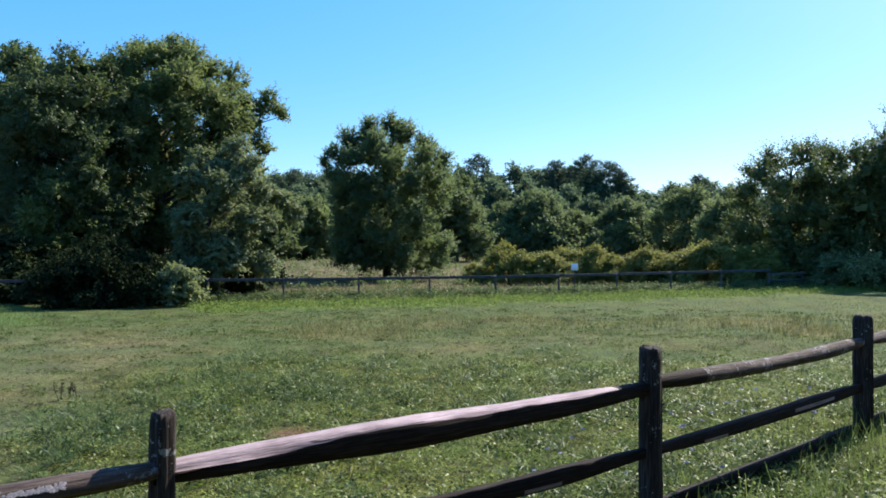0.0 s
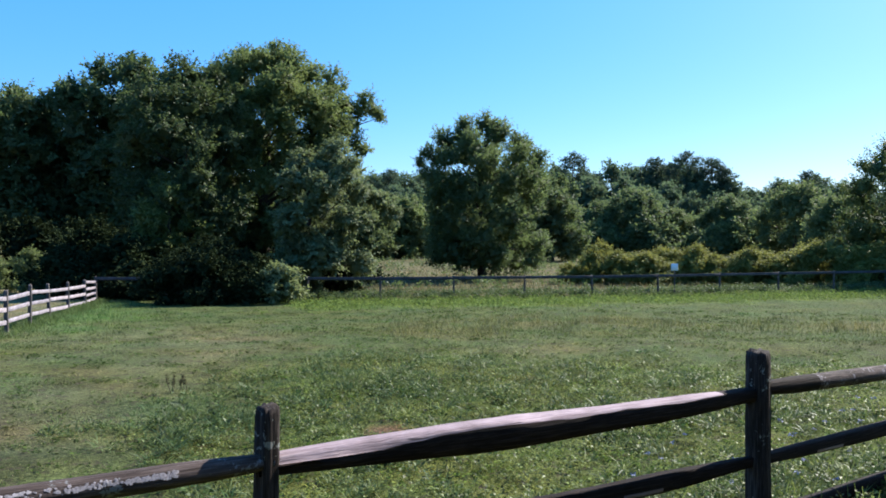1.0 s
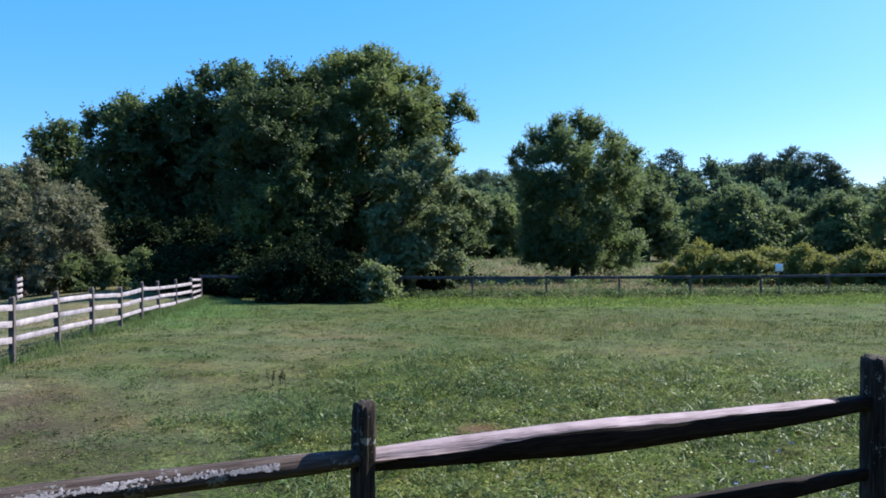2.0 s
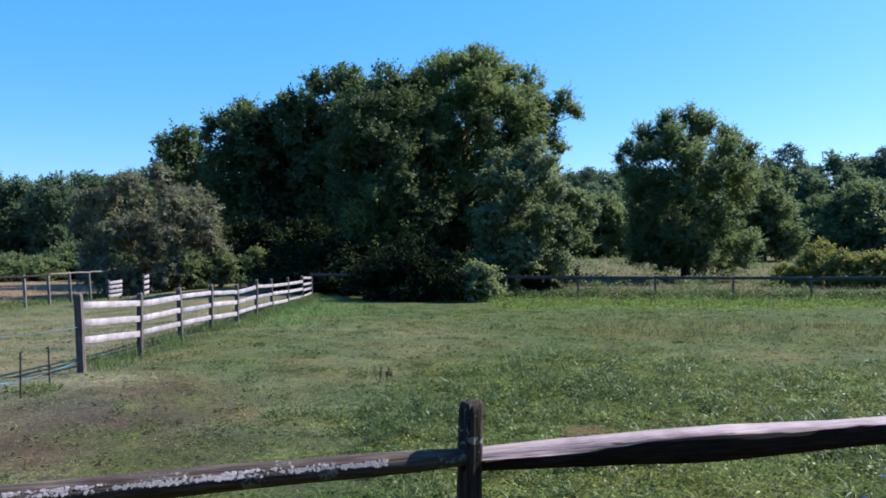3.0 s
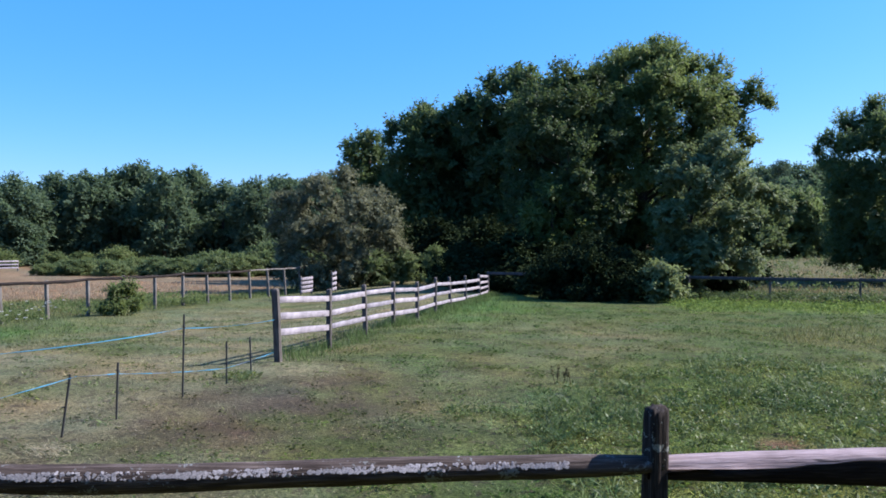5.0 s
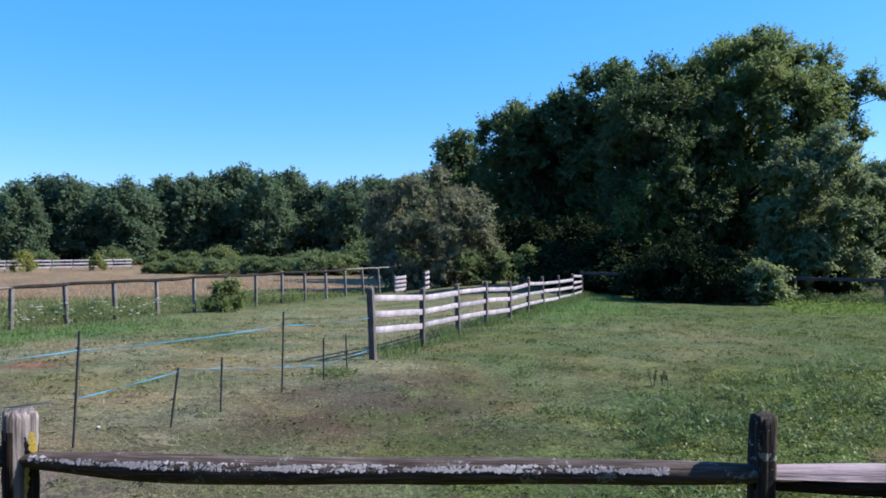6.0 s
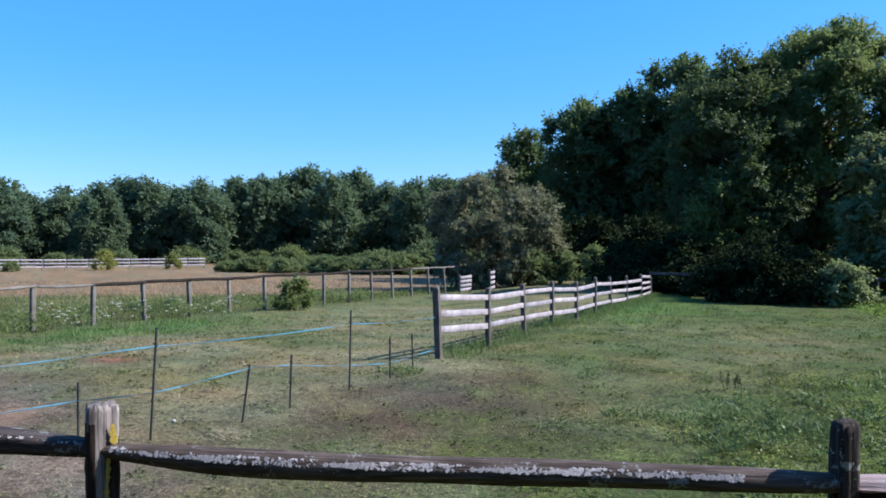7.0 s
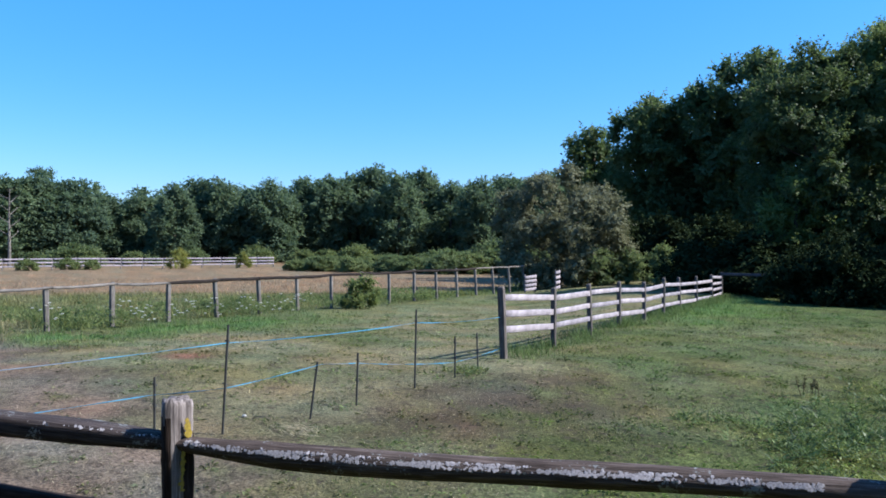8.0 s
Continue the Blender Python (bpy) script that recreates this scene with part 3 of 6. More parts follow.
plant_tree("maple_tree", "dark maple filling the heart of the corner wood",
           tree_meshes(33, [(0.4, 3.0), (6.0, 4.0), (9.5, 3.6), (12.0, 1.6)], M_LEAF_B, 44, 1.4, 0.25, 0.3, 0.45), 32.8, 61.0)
plant_tree("maple_tree", "smaller domed maple at the edge of the corner wood",
           tree_meshes(25, [(0.3, 2.2), (4.0, 2.5), (8.0, 2.3), (9.8, 1.5), (10.9, 0.5)], M_LEAF_B, 40, 0.95, 0.22, 0.36, 0.36), 40.1, 62.0)
plant_tree("sapling_tree", "low young tree with hanging leaves behind the back fence",
           tree_meshes(26, [(0.1, 3.2), (2.5, 3.6), (5.0, 2.8), (7.0, 0.8)], M_ASH, 44, 0.9, 0.2, 0.34, 0.34), 9.9, 84.0)
plant_tree("sapling_tree", "low young tree with hanging leaves behind the back fence",
           tree_meshes(35, [(0.1, 3.4), (2.5, 3.6), (4.6, 2.4), (5.8, 0.8)], M_LEAF_LIGHT, 40, 0.9, 0.2, 0.34, 0.34), 13.0, 80.0)
ASH_BOUGHS = [(-1.0, 0, 9.6, 0.55), (-0.9, 0.2, 8.9, 0.8), (1.0, 0.1, 9.3, 0.6), (0.8, -0.6, 8.8, 0.8), (-2.4, -0.3, 8.6, 0.6), (-3.3, -0.2, 7.7, 0.5), (-3.9, 0, 7.2, 0.32), (-3.5, 0, 6.5, 0.5), (2.3, 0, 8.4, 0.7), (3.3, -0.2, 7.3, 0.7),
              (3.4, -1.2, 2.0, 0.9), (2.9, -1.8, 1.0, 0.7), (-2.6, -1.4, 1.3, 0.7), (0.6, -2.4, 1.4, 0.9), (-1.2, -2.2, 1.0, 0.7)]
plant_tree("ash_tree", "lone spreading dark green ash standing in the meadow",
           tree_meshes(27, [(0.4, 2.9), (2.0, 3.7), (5.0, 3.9), (7.0, 3.8), (8.4, 2.8), (9.3, 1.7), (10.2, 0.5)], M_ASH, 66, 0.95, 0.112, 0.42, 0.3, ASH_BOUGHS, wild=0.5, lift=0.6, per=13), 4.1, 48.0, turn=4)
plant_tree("ash_tree", "lighter green ash tree behind the lone ash",
           tree_meshes(28, [(0.2, 2.4), (3.0, 3.1), (6.0, 2.8), (8.4, 0.8)], M_LEAF_LIGHT, 40, 1.0, 0.24, 0.34, 0.38), -1.0, 74.0)
plant_tree("apple_tree", "round grey-green apple tree with fine branches near the gate",
           tree_meshes(29, [(0.2, 2.6), (1.8, 3.6), (3.6, 3.7), (5.2, 2.9), (6.5, 0.9)], M_LEAF_GREY, 46, 0.8, 0.105, 0.4, 0.22, [(2.9, -1.2, 2.6, 0.7), (3.3, -0.8, 1.5, 0.7), (-2.6, -1.6, 1.2, 0.8), (1.0, -2.6, 1.0, 0.8)], per=9, hang=0.15), 42.3, 43.5, turn=42)
CHERRY_TOP = [(-0.9, 0, 6.6, 0.45), (0.2, 0, 6.9, 0.45), (1.3, 0, 6.7, 0.45), (-1.9, 0, 5.9, 0.6), (2.3, 0, 6.1, 0.5), (-2.3, -0.6, 4.4, 0.8), (-2.5, -0.6, 2.6, 0.9), (-2.2, -0.8, 1.2, 0.9)]
plant_tree("cherry_tree", "feathery-topped cherry tree in dark shade beside the fence end",
           tree_meshes(30, [(0.3, 2.4), (3.0, 2.9), (5.0, 2.9), (6.3, 2.3), (7.2, 1.0)], M_CHERRY, 40, 0.8, 0.105, 0.34, 0.36, CHERRY_TOP, lift=0.9, per=13), -24.3, 44.0, turn=-24)
plant_tree("cherry_tree", "dense dark cherry tree at the paddock corner",
           tree_meshes(31, [(0.3, 2.6), (3.0, 3.2), (5.2, 3.1), (6.6, 2.0), (7.5, 0.8)], M_CHERRY, 46, 0.85, 0.105, 0.36, 0.34, lift=0.7, per=13), -28.0, 45.0)
plant_tree("cherry_tree", "taller dark cherry tree beyond the paddock corner",
           tree_meshes(32, [(0.3, 2.6), (3.5, 3.3), (6.0, 3.2), (7.8, 2.2), (9.0, 0.8)], M_CHERRY, 50, 0.9, 0.108, 0.36, 0.34, lift=0.7, per=13), -31.9, 45.0)


plant_tree("sapling_tree", "slender young tree with sunlit yellow-green leaves at the wood's edge",
           tree_meshes(36, [(1.6, 0.7), (2.8, 1.3), (4.0, 1.2), (5.0, 0.4)], M_SAPLING, 12, 0.45, 0.13, 0.17, 0.26, [(0.9, -0.3, 4.3, 0.4), (-0.8, -0.2, 3.4, 0.4), (1.3, -0.2, 2.6, 0.4)], limbs=8), 26.6, 34.6, turn=27)


def bush_mesh(seed, radius, height, mat, leaf=0.13, dense=0.42, count=18, clump=(0.22, 0.4), spray=0.2, hang=0.1):
    rng = np.random.RandomState(seed)
    cl = []
    for _ in range(count):
        a, h = rng.uniform(0, 6.28), rng.rand() ** 0.8
        s = radius * rng.uniform(*clump)
        r = max(0, radius * math.sqrt(max(0.05, 1 - h * h)) * rng.uniform(0.5, 1) - s * 0.4)
        cl.append((r * math.cos(a), r * math.sin(a), max(s * 0.55, (height - s * 0.9) * h), s))
    return spray_mesh("bush", knuckled(rng, cl, 4), mat, rng, dense, leaf, spray, 7, 0.9, 0.35, 0.3, hang, 0.0, cl)


def plant_bush(name, label, mesh, x, y, turn=0, scale=(1, 1, 1), group=""):
    ob = put(name, mesh, m=Matrix.Translation((x, y, gz(x, y) - 0.02)) @ pose(0, 0, 0, 0, 0, turn))
    ob.scale = scale
    return tagged(ob, label, "bush", group)


x, y = polar(19.0, 26.9)
plant_bush("bush", "pale sunlit bush growing against the back fence", bush_mesh(41, 0.95, 1.45, M_VINE, 0.12, 0.45, 20, (0.2, 0.38), 0.18, 0.4), x, y, 0, (1.1, 0.8, 1))
for az, d, k in ((-27.0, 40.0, 42), (-29.0, 39.0, 43), (-31.6, 38.5, 48)):
    x, y = polar(az, d)
    plant_bush("bush", "leafy shrub in part sun before the dark cherry trees", bush_mesh(k, 1.3, 1.6, M_VINE), x, y)

for az, d, k in ((37.6, 42.0, 45), (35.3, 41.0, 46), (39.6, 41.5, 49)):
    x, y = polar(az, d)
    plant_bush("bush", "leafy green shrub at the sunny edge of the wood", bush_mesh(k, 1.3, 2.0, M_LEAF_LIGHT), x, y)

shade_bush = bush_mesh(47, 1.5, 2.4, M_CHERRY)
for k in range(9):
    x, y = polar(-21.5 - k * 1.5, 42.5 + (k % 2) * 2.0)
    plant_bush("undergrowth_shrub", "dark shrub in the shade under the cherry trees", shade_bush, x, y, k * 70, (1, 1, 0.8 + 0.08 * (k % 4)), "undergrowth of the cherry trees")

# understorey of the corner wood, its shade coloured into the leaves
under = [bush_mesh(50 + k, 1.7, 2.6, M_LEAF_SHADED, 0.17, 0.32, 18, spray=0.26) for k in range(3)]
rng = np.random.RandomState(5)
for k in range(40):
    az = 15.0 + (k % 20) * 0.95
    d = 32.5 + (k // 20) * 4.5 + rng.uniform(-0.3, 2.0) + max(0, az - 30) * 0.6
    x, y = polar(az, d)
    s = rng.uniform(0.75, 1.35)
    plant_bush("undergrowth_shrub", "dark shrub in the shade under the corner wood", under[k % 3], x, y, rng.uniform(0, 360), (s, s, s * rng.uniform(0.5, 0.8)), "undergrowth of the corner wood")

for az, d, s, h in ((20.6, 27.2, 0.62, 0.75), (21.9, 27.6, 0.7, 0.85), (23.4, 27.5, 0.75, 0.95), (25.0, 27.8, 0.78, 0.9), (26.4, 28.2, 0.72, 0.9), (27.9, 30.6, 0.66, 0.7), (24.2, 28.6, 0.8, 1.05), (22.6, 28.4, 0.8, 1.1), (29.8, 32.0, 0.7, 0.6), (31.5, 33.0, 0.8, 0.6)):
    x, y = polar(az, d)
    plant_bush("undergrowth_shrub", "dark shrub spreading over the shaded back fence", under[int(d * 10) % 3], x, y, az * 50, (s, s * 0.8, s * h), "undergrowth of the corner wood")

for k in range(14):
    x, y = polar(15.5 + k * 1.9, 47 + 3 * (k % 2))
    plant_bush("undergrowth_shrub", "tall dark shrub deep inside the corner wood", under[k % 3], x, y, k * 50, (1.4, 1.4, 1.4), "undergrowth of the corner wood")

# yellowing bushes along the back fence
yellow = [bush_mesh(60 + k, 1.6, 2.2, M_LEAF_YELLOW, 0.11, 0.4, 40, (0.13, 0.28), 0.22) for k in range(3)]
for k in range(19):
    az = -2.2 - k * 1.12
    d = 42.2 + rng.uniform(-1.0, 2.0)
    x, y = polar(az, d)
    s = rng.uniform(0.8, 1.08) * (0.62 if k < 2 else 1.0)
    plant_bush("yellow_bush", "dense yellow-green bush turning in late summer", yellow[k % 3], x, y, rng.uniform(0, 360), (s * 1.1, s, s * rng.uniform(0.8, 0.98)), "yellowing bushes behind the back fence")

# bushes past the lane, and at the foot of the far wood
foot_bush = [bush_mesh(75 + k, 2.4, 2.5, M_LEAF_LIGHT, 0.25, 0.34, 40, (0.12, 0.26), 0.42) for k in range(3)]
lane_bush = [bush_mesh(70 + k, 2.4, 2.5, M_LEAF_LIGHT, 0.18, 0.31, 44, (0.1, 0.25), 0.3) for k in range(3)]
for k in range(34):
    az = 42.0 + k * 0.6
    d = 72 + rng.uniform(-4, 6) + k * 0.5
    x, y = polar(az, d)
    s = rng.uniform(0.75, 1.15) * float(np.interp(az, [42, 47, 50, 53, 64], [1.1, 1.1, 0.9, 0.72, 0.62]))
    plant_bush("hedge_bush", "sunlit green bush in the hedge beyond the dry field", lane_bush[k % 3], x, y, rng.uniform(0, 360), (s * 1.35, s * 1.2, s * rng.uniform(0.85, 1.05)), "bushes beyond the dry field")

for az, d, s in ((69.8, 99.5, 1.0), (65.4, 102, 0.82)):
    x, y = polar(az, d)
    plant_bush("yellow_bush", "round yellow-green bush before the distant white fence", yellow[int(az) % 3], x, y, az * 9, (s, s, s * 1.1), "bushes at the far fence")
for az, d, s in ((75.4, 96.8, 0.5), (76.8, 96.5, 0.62), (79.2, 95.5, 0.6)):
    x, y = polar(az, d)
    plant_bush("hedge_bush", "ragged green bush before the distant white fence", lane_bush[int(az) % 3], x, y, az * 9, (s * 1.2, s, s * 0.85), "bushes at the far fence")

for k in range(14):
    az = 57.5 + k * 2.2 + rng.uniform(-1.0, 1.0)
    x, y = polar(az, 121 + rng.uniform(-3, 5))
    s = 0.4 + 0.9 * rng.rand() ** 1.5
    plant_bush("hedge_bush", "green bush at the foot of the distant wood", foot_bush[k % 3], x, y, rng.uniform(0, 360), (s * 1.5, s * 1.2, s), "bushes beyond the dry field")

# far woods
FAR_SHAPES = ([(0.2, 4.6), (4.0, 5.6), (8.5, 5.4), (12.0, 3.8), (14.0, 1.9), (15.0, 0.6)], [(0.2, 4.2), (5.0, 5.0), (10.0, 4.8), (13.0, 3.4), (15.0, 1.0)],
              [(0.2, 5.2), (4.0, 6.2), (9.0, 5.4), (13.0, 3.0), (15.0, 0.8)], [(0.2, 4.0), (6.0, 4.6), (11.0, 4.2), (13.8, 2.6), (15.0, 1.0)])
far = [tree_meshes(80 + k, p, M_LEAF_FAR, 40, 1.75, 0.44, 0.23, 0.55, knuckles=5, per=5, limbs=2, outer=0.95, ruffle=0.28, lift=0.15) for k, p in enumerate(FAR_SHAPES)]
deep = [tree_meshes(86 + k, p, M_LEAF_FAR, 34, 1.9, 0.6, 0.2, 0.6, knuckles=4, per=4, limbs=2, outer=0.95, ruffle=0.28, lift=0.15) for k, p in enumerate(FAR_SHAPES[:2])]
light = [tree_meshes(90 + k, [(0.1, 3.6), (2.5, 4.5), (5.5, 4.0), (7.6, 2.4), (9.0, 0.6)], M_LEAF_LIGHT, 40, 1.15, 0.29, 0.4, 0.42, knuckles=5, per=5, limbs=2, outer=0.95, lift=0.15) for k in range(2)]


def woods(az0, az1, step, dist, spread, heights, kinds, name, label, group, low=0.93):
    a = az0
    while a < az1:
        d = dist + rng.uniform(-spread, spread)
        x, y = polar(a, d)
        el = np.interp(a, [h[0] for h in heights], [h[1] for h in heights])
        want = 1.7 + math.tan(radians(el)) * d * rng.uniform(low, 1.02) - gz(x, y)
        s = want / (8.8 if kinds is light else 14.8)
        plant_tree(name, label, kinds[int(rng.randint(len(kinds)))], a, d, "tree", group, rng.uniform(0, 360), s * rng.uniform(0.9, 1.15), s)
        a += step * rng.uniform(0.7, 1.3)


woods(-36, 44, 1.7, 172, 8, [(-36, 4.6), (-21, 4.4), (-18.3, 4.8), (-15.1, 4.2), (-14.2, 3.7), (-13.4, 4.7), (-12.4, 5.6), (-9, 5.85), (-6.3, 6.15), (-4.4, 5.85), (0, 5.8), (11.3, 5.6), (16, 5.6), (44, 5.0)], far,
      "woodland_tree", "tall dark tree in the distant wood", "distant wood")
woods(-34, 15, 2.1, 146, 7, [(-36, 4.2), (-18, 4.0), (-14, 3.5), (-9, 5.0), (-3, 5.0), (0, 5.0), (14, 4.8)], deep, "woodland_tree", "shaded tree inside the distant wood", "distant wood", 0.85)
woods(-34, 15, 2.5, 120, 9, [(-36, 3.7), (-21, 3.3), (-14, 2.9), (-9, 3.4), (-5, 3.6), (0, 4.2), (14, 3.9)], far,
      "woodland_tree", "mid-green tree at the front of the distant wood", "distant wood", 0.75)
woods(39, 88, 1.7, 138, 7, [(39, 5.2), (48.7, 5.05), (50.9, 4.7), (52.6, 5.5), (54, 5.05), (56.2, 5.75), (58.5, 4.9), (63.4, 4.85), (65.1, 4.0), (66.9, 4.5), (68.9, 4.6), (71.6, 3.4), (72.9, 3.75), (74, 3.2), (76.1, 4.35), (78.1, 4.4), (88, 4.3)], far,
      "woodland_tree", "dark rounded tree in the wood beyond the dry field", "wood beyond the dry field")
woods(40, 88, 2.4, 158, 6, [(39, 4.6), (88, 3.7)], deep, "woodland_tree", "dark tree deep in the wood beyond the dry field", "wood beyond the dry field")
for az, d, h in ((-4.6, 94, 0.72), (-6.9, 92, 0.88), (-9.6, 92, 0.6), (-13.4, 92, 0.75), (-17.5, 84, 0.85), (-20.2, 62, 0.6), (-11.5, 98, 0.5), (-15.6, 96, 0.6), (9.5, 84, 0.62), (13.0, 88, 0.6), (6.5, 90, 0.55), (-0.6, 96, 0.6)):
    plant_tree("willow_tree", "light green bushy tree in front of the wood", light[int(d) % 2], az, d, "tree", "light green trees", az * 37, h, h)


for k in range(46):
    az = -25 + k * 0.92 + rng.uniform(-0.4, 0.4)
    x, y = polar(az, rng.uniform(88, 106))
    s_ = rng.uniform(0.8, 1.5)
    plant_bush("hedge_bush", "grey-green bush at the foot of the distant wood", foot_bush[k % 3], x, y, rng.uniform(0, 360), (s_ * 1.3, s_ * 1.2, s_ * rng.uniform(0.9, 1.3)), "bushes before the distant wood")


def scraggy_tree(az, dist, height):
    rng = np.random.RandomState(140)
    cl = [(rng.normal() * 1.5 + 0.6, rng.normal() * 1.2, height * (1 - 0.22 * rng.rand() ** 1.3), rng.uniform(0.5, 1.0)) for _ in range(12)]
    cl += [(rng.normal() * 1.6, rng.normal() * 1.2, height * rng.uniform(0.35, 0.6), rng.uniform(0.6, 1.1)) for _ in range(7)]
    crown = spray_mesh("crown", knuckled(rng, cl, 3), M_LEAF_FAR, rng, 0.3, 0.3, 0.5, 7, 0.55)
    hs = np.linspace(-0.3, height * 0.9, 8)
    pieces = [tube(np.stack([0.3 * np.sin(hs * 0.3), 0 * hs, hs], 1), np.linspace(0.28, 0.05, 8), 7)]
    for a, b, c, s_ in cl:
        t = np.linspace(0, 1, 4)
        pieces.append(tube(np.stack([a * t, b * t, c - 1.5 + 1.5 * t], 1), np.linspace(0.09, 0.03, 4), 5))
    v, q = join(pieces)
    plant_tree("scraggy_tree", "tall thin tree with a sparse open crown above the wood", (quick_mesh("trunk", v, q, M_BARK, smooth_faces=True), crown), az, dist)


scraggy_tree(78.5, 150, 15.4)
x, y = polar(80.2, 122)
dead = thing("dead_tree", "bare pale dead tree standing at the wood's edge", "tree", Matrix.Translation((x, y, gz(x, y))))
drng = np.random.RandomState(144)
hs = np.linspace(-0.3, 10.6, 9)
pieces = [tube(np.stack([0.2 * np.sin(hs * 0.7), 0 * hs, hs], 1), np.linspace(0.26, 0.05, 9), 7)]
for k in range(13):
    t = np.linspace(0, 1, 6)
    a, z0, L = k * 2.1, 3.2 + 0.55 * k, drng.uniform(0.8, 1.9) * (1 - 0.03 * k)
    limb = np.stack([math.cos(a) * L * t + 0.1 * np.sin(9 * t + k), math.sin(a) * L * t, z0 + L * drng.uniform(0.3, 1.1) * t ** 1.3], 1)
    pieces.append(tube(limb, np.linspace(0.085, 0.02, 6), 5))
    for j in (2, 4):
        t2 = np.linspace(0, 1, 4)
        b = a + drng.uniform(-1.2, 1.2)
        pieces.append(tube(limb[j] + np.stack([math.cos(b) * 0.6 * t2, math.sin(b) * 0.6 * t2, 0.45 * t2], 1), np.linspace(0.04, 0.012, 4), 4))
v, q = join(pieces)
put("trunk", quick_mesh("trunk", v, q, M_DEADWOOD, smooth_faces=True), dead)


def pine_meshes(seed):
    """White pines: flat plates of needles on level limbs."""
    rng = np.random.RandomState(seed)
    cl = []
    for k in range(24):
        h = 11 + 7.6 * k / 23
        a = k * 2.4 + rng.uniform(-0.4, 0.4)
        r = float(np.interp(h, [11, 15, 17.5, 18.6], [3.2, 3.2, 2.2, 0.9])) * rng.uniform(0.6, 1.1)
        cl.append((r * math.cos(a), r * math.sin(a), h, rng.uniform(0.9, 1.35)))
    cl.append((0.2, 0, 19, 0.7))
    crown = spray_mesh("crown", cl, M_PINE, rng, 0.5, 0.34, 0.5, 7, 0.32, 0.35, 0.3)
    hs = np.linspace(-0.3, 18.5, 8)
    pieces = [tube(np.stack([0.2 * np.sin(hs * 0.3), 0 * hs, hs], 1), np.linspace(0.32, 0.05, 8), 8)]
    for x, y, z, s in cl[:-1]:
        t = np.linspace(0, 1, 4)
        pieces.append(tube(np.stack([x * t, y * t, z - 0.5 + 0.5 * t], 1), np.linspace(0.09, 0.03, 4), 5))
    v, q = join(pieces)
    return quick_mesh("trunk", v, q, M_BARK, smooth_faces=True), crown


pines = [pine_meshes(101), pine_meshes(102)]
for k, (az, el) in enumerate(((-2.6, 7.0), (-8.3, 6.5), (-10.5, 6.85), (-12.2, 6.35), (-12.9, 5.8), (-18.3, 5.2), (11.0, 5.9))):
    d = 165
    x, y = polar(az, d)
    s = (1.7 + math.tan(radians(el)) * d - gz(x, y)) / 19.6
    plant_tree("pine_tree", "tall dark pine rising over the distant wood", pines[k % 2], az, d, "tree", "pines over the wood", k * 70, s, s)


def board_vq(length, w, t, seed=0, warp=0.005):
    """A sawn board along its own x, w high and t thick, with softened edges and a slight warp."""
    rng = np.random.RandomState(seed)
    n = 7
    xs = np.linspace(0, length, n)
    e = t * 0.22
    prof = np.array([(-w / 2 + e, -t / 2), (w / 2 - e, -t / 2), (w / 2, -t / 2 + e), (w / 2, t / 2 - e), (w / 2 - e, t / 2), (-w / 2 + e, t / 2), (-w / 2, t / 2 - e), (-w / 2, -t / 2 + e)])
    wave, side = rng.uniform(-warp, warp, n), rng.uniform(-warp, warp, n) * 0.6
    wave[[0, -1]] = 0
    side[[0, -1]] = 0
    v = np.concatenate([np.stack([np.full(8, x), prof[:, 1] + s, prof[:, 0] + z], 1) for x, z, s in zip(xs, wave, side)])
    i, j = np.meshgrid(np.arange(n - 1), np.arange(8), indexing="ij")
    q = np.stack([i * 8 + j, (i + 1) * 8 + j, (i + 1) * 8 + (j + 1) % 8, i * 8 + (j + 1) % 8], -1).reshape(-1, 4)
    last = (n - 1) * 8
    caps = [[0, 1, 2, 3], [0, 3, 4, 7], [4, 5, 6, 7], [last + 3, last + 2, last + 1, last], [last + 7, last + 4, last + 3, last], [last + 7, last + 6, last + 5, last + 4]]
    return v, np.concatenate([q, np.array(caps)])


def upright_plank(w, h, t):
    v, q = board_vq(h, w, t, 5, 0.004)
    return np.stack([v[:, 2], v[:, 1], v[:, 0] - 0.3], 1), q


WALL_PLANK = upright_plank(0.99, 9.0, 0.05)

# added unseen wall: closes the place behind the camera, blocks sky light
m_block = wood("unseen_wall_boards", (0.05, 0.04, 0.035), (0.10, 0.08, 0.07), (0.15, 0.12, 0.105), stretch=(7, 7, 0.6))
wall = thing("wall_behind", "plain dark timber wall added unseen behind the viewer to block sky", "wall", pose(3.2, -3.8, 0, 0, 0, 40), kind="structure")
for k in range(40):
    put("plank", quick_mesh("plank", *WALL_PLANK, m_block) if k == 0 else plank_mesh, wall, m=Matrix.Translation((-20 + k, 0, 0)))
    if k == 0:
        plank_mesh = wall.children[0].data

# ---- fences ----


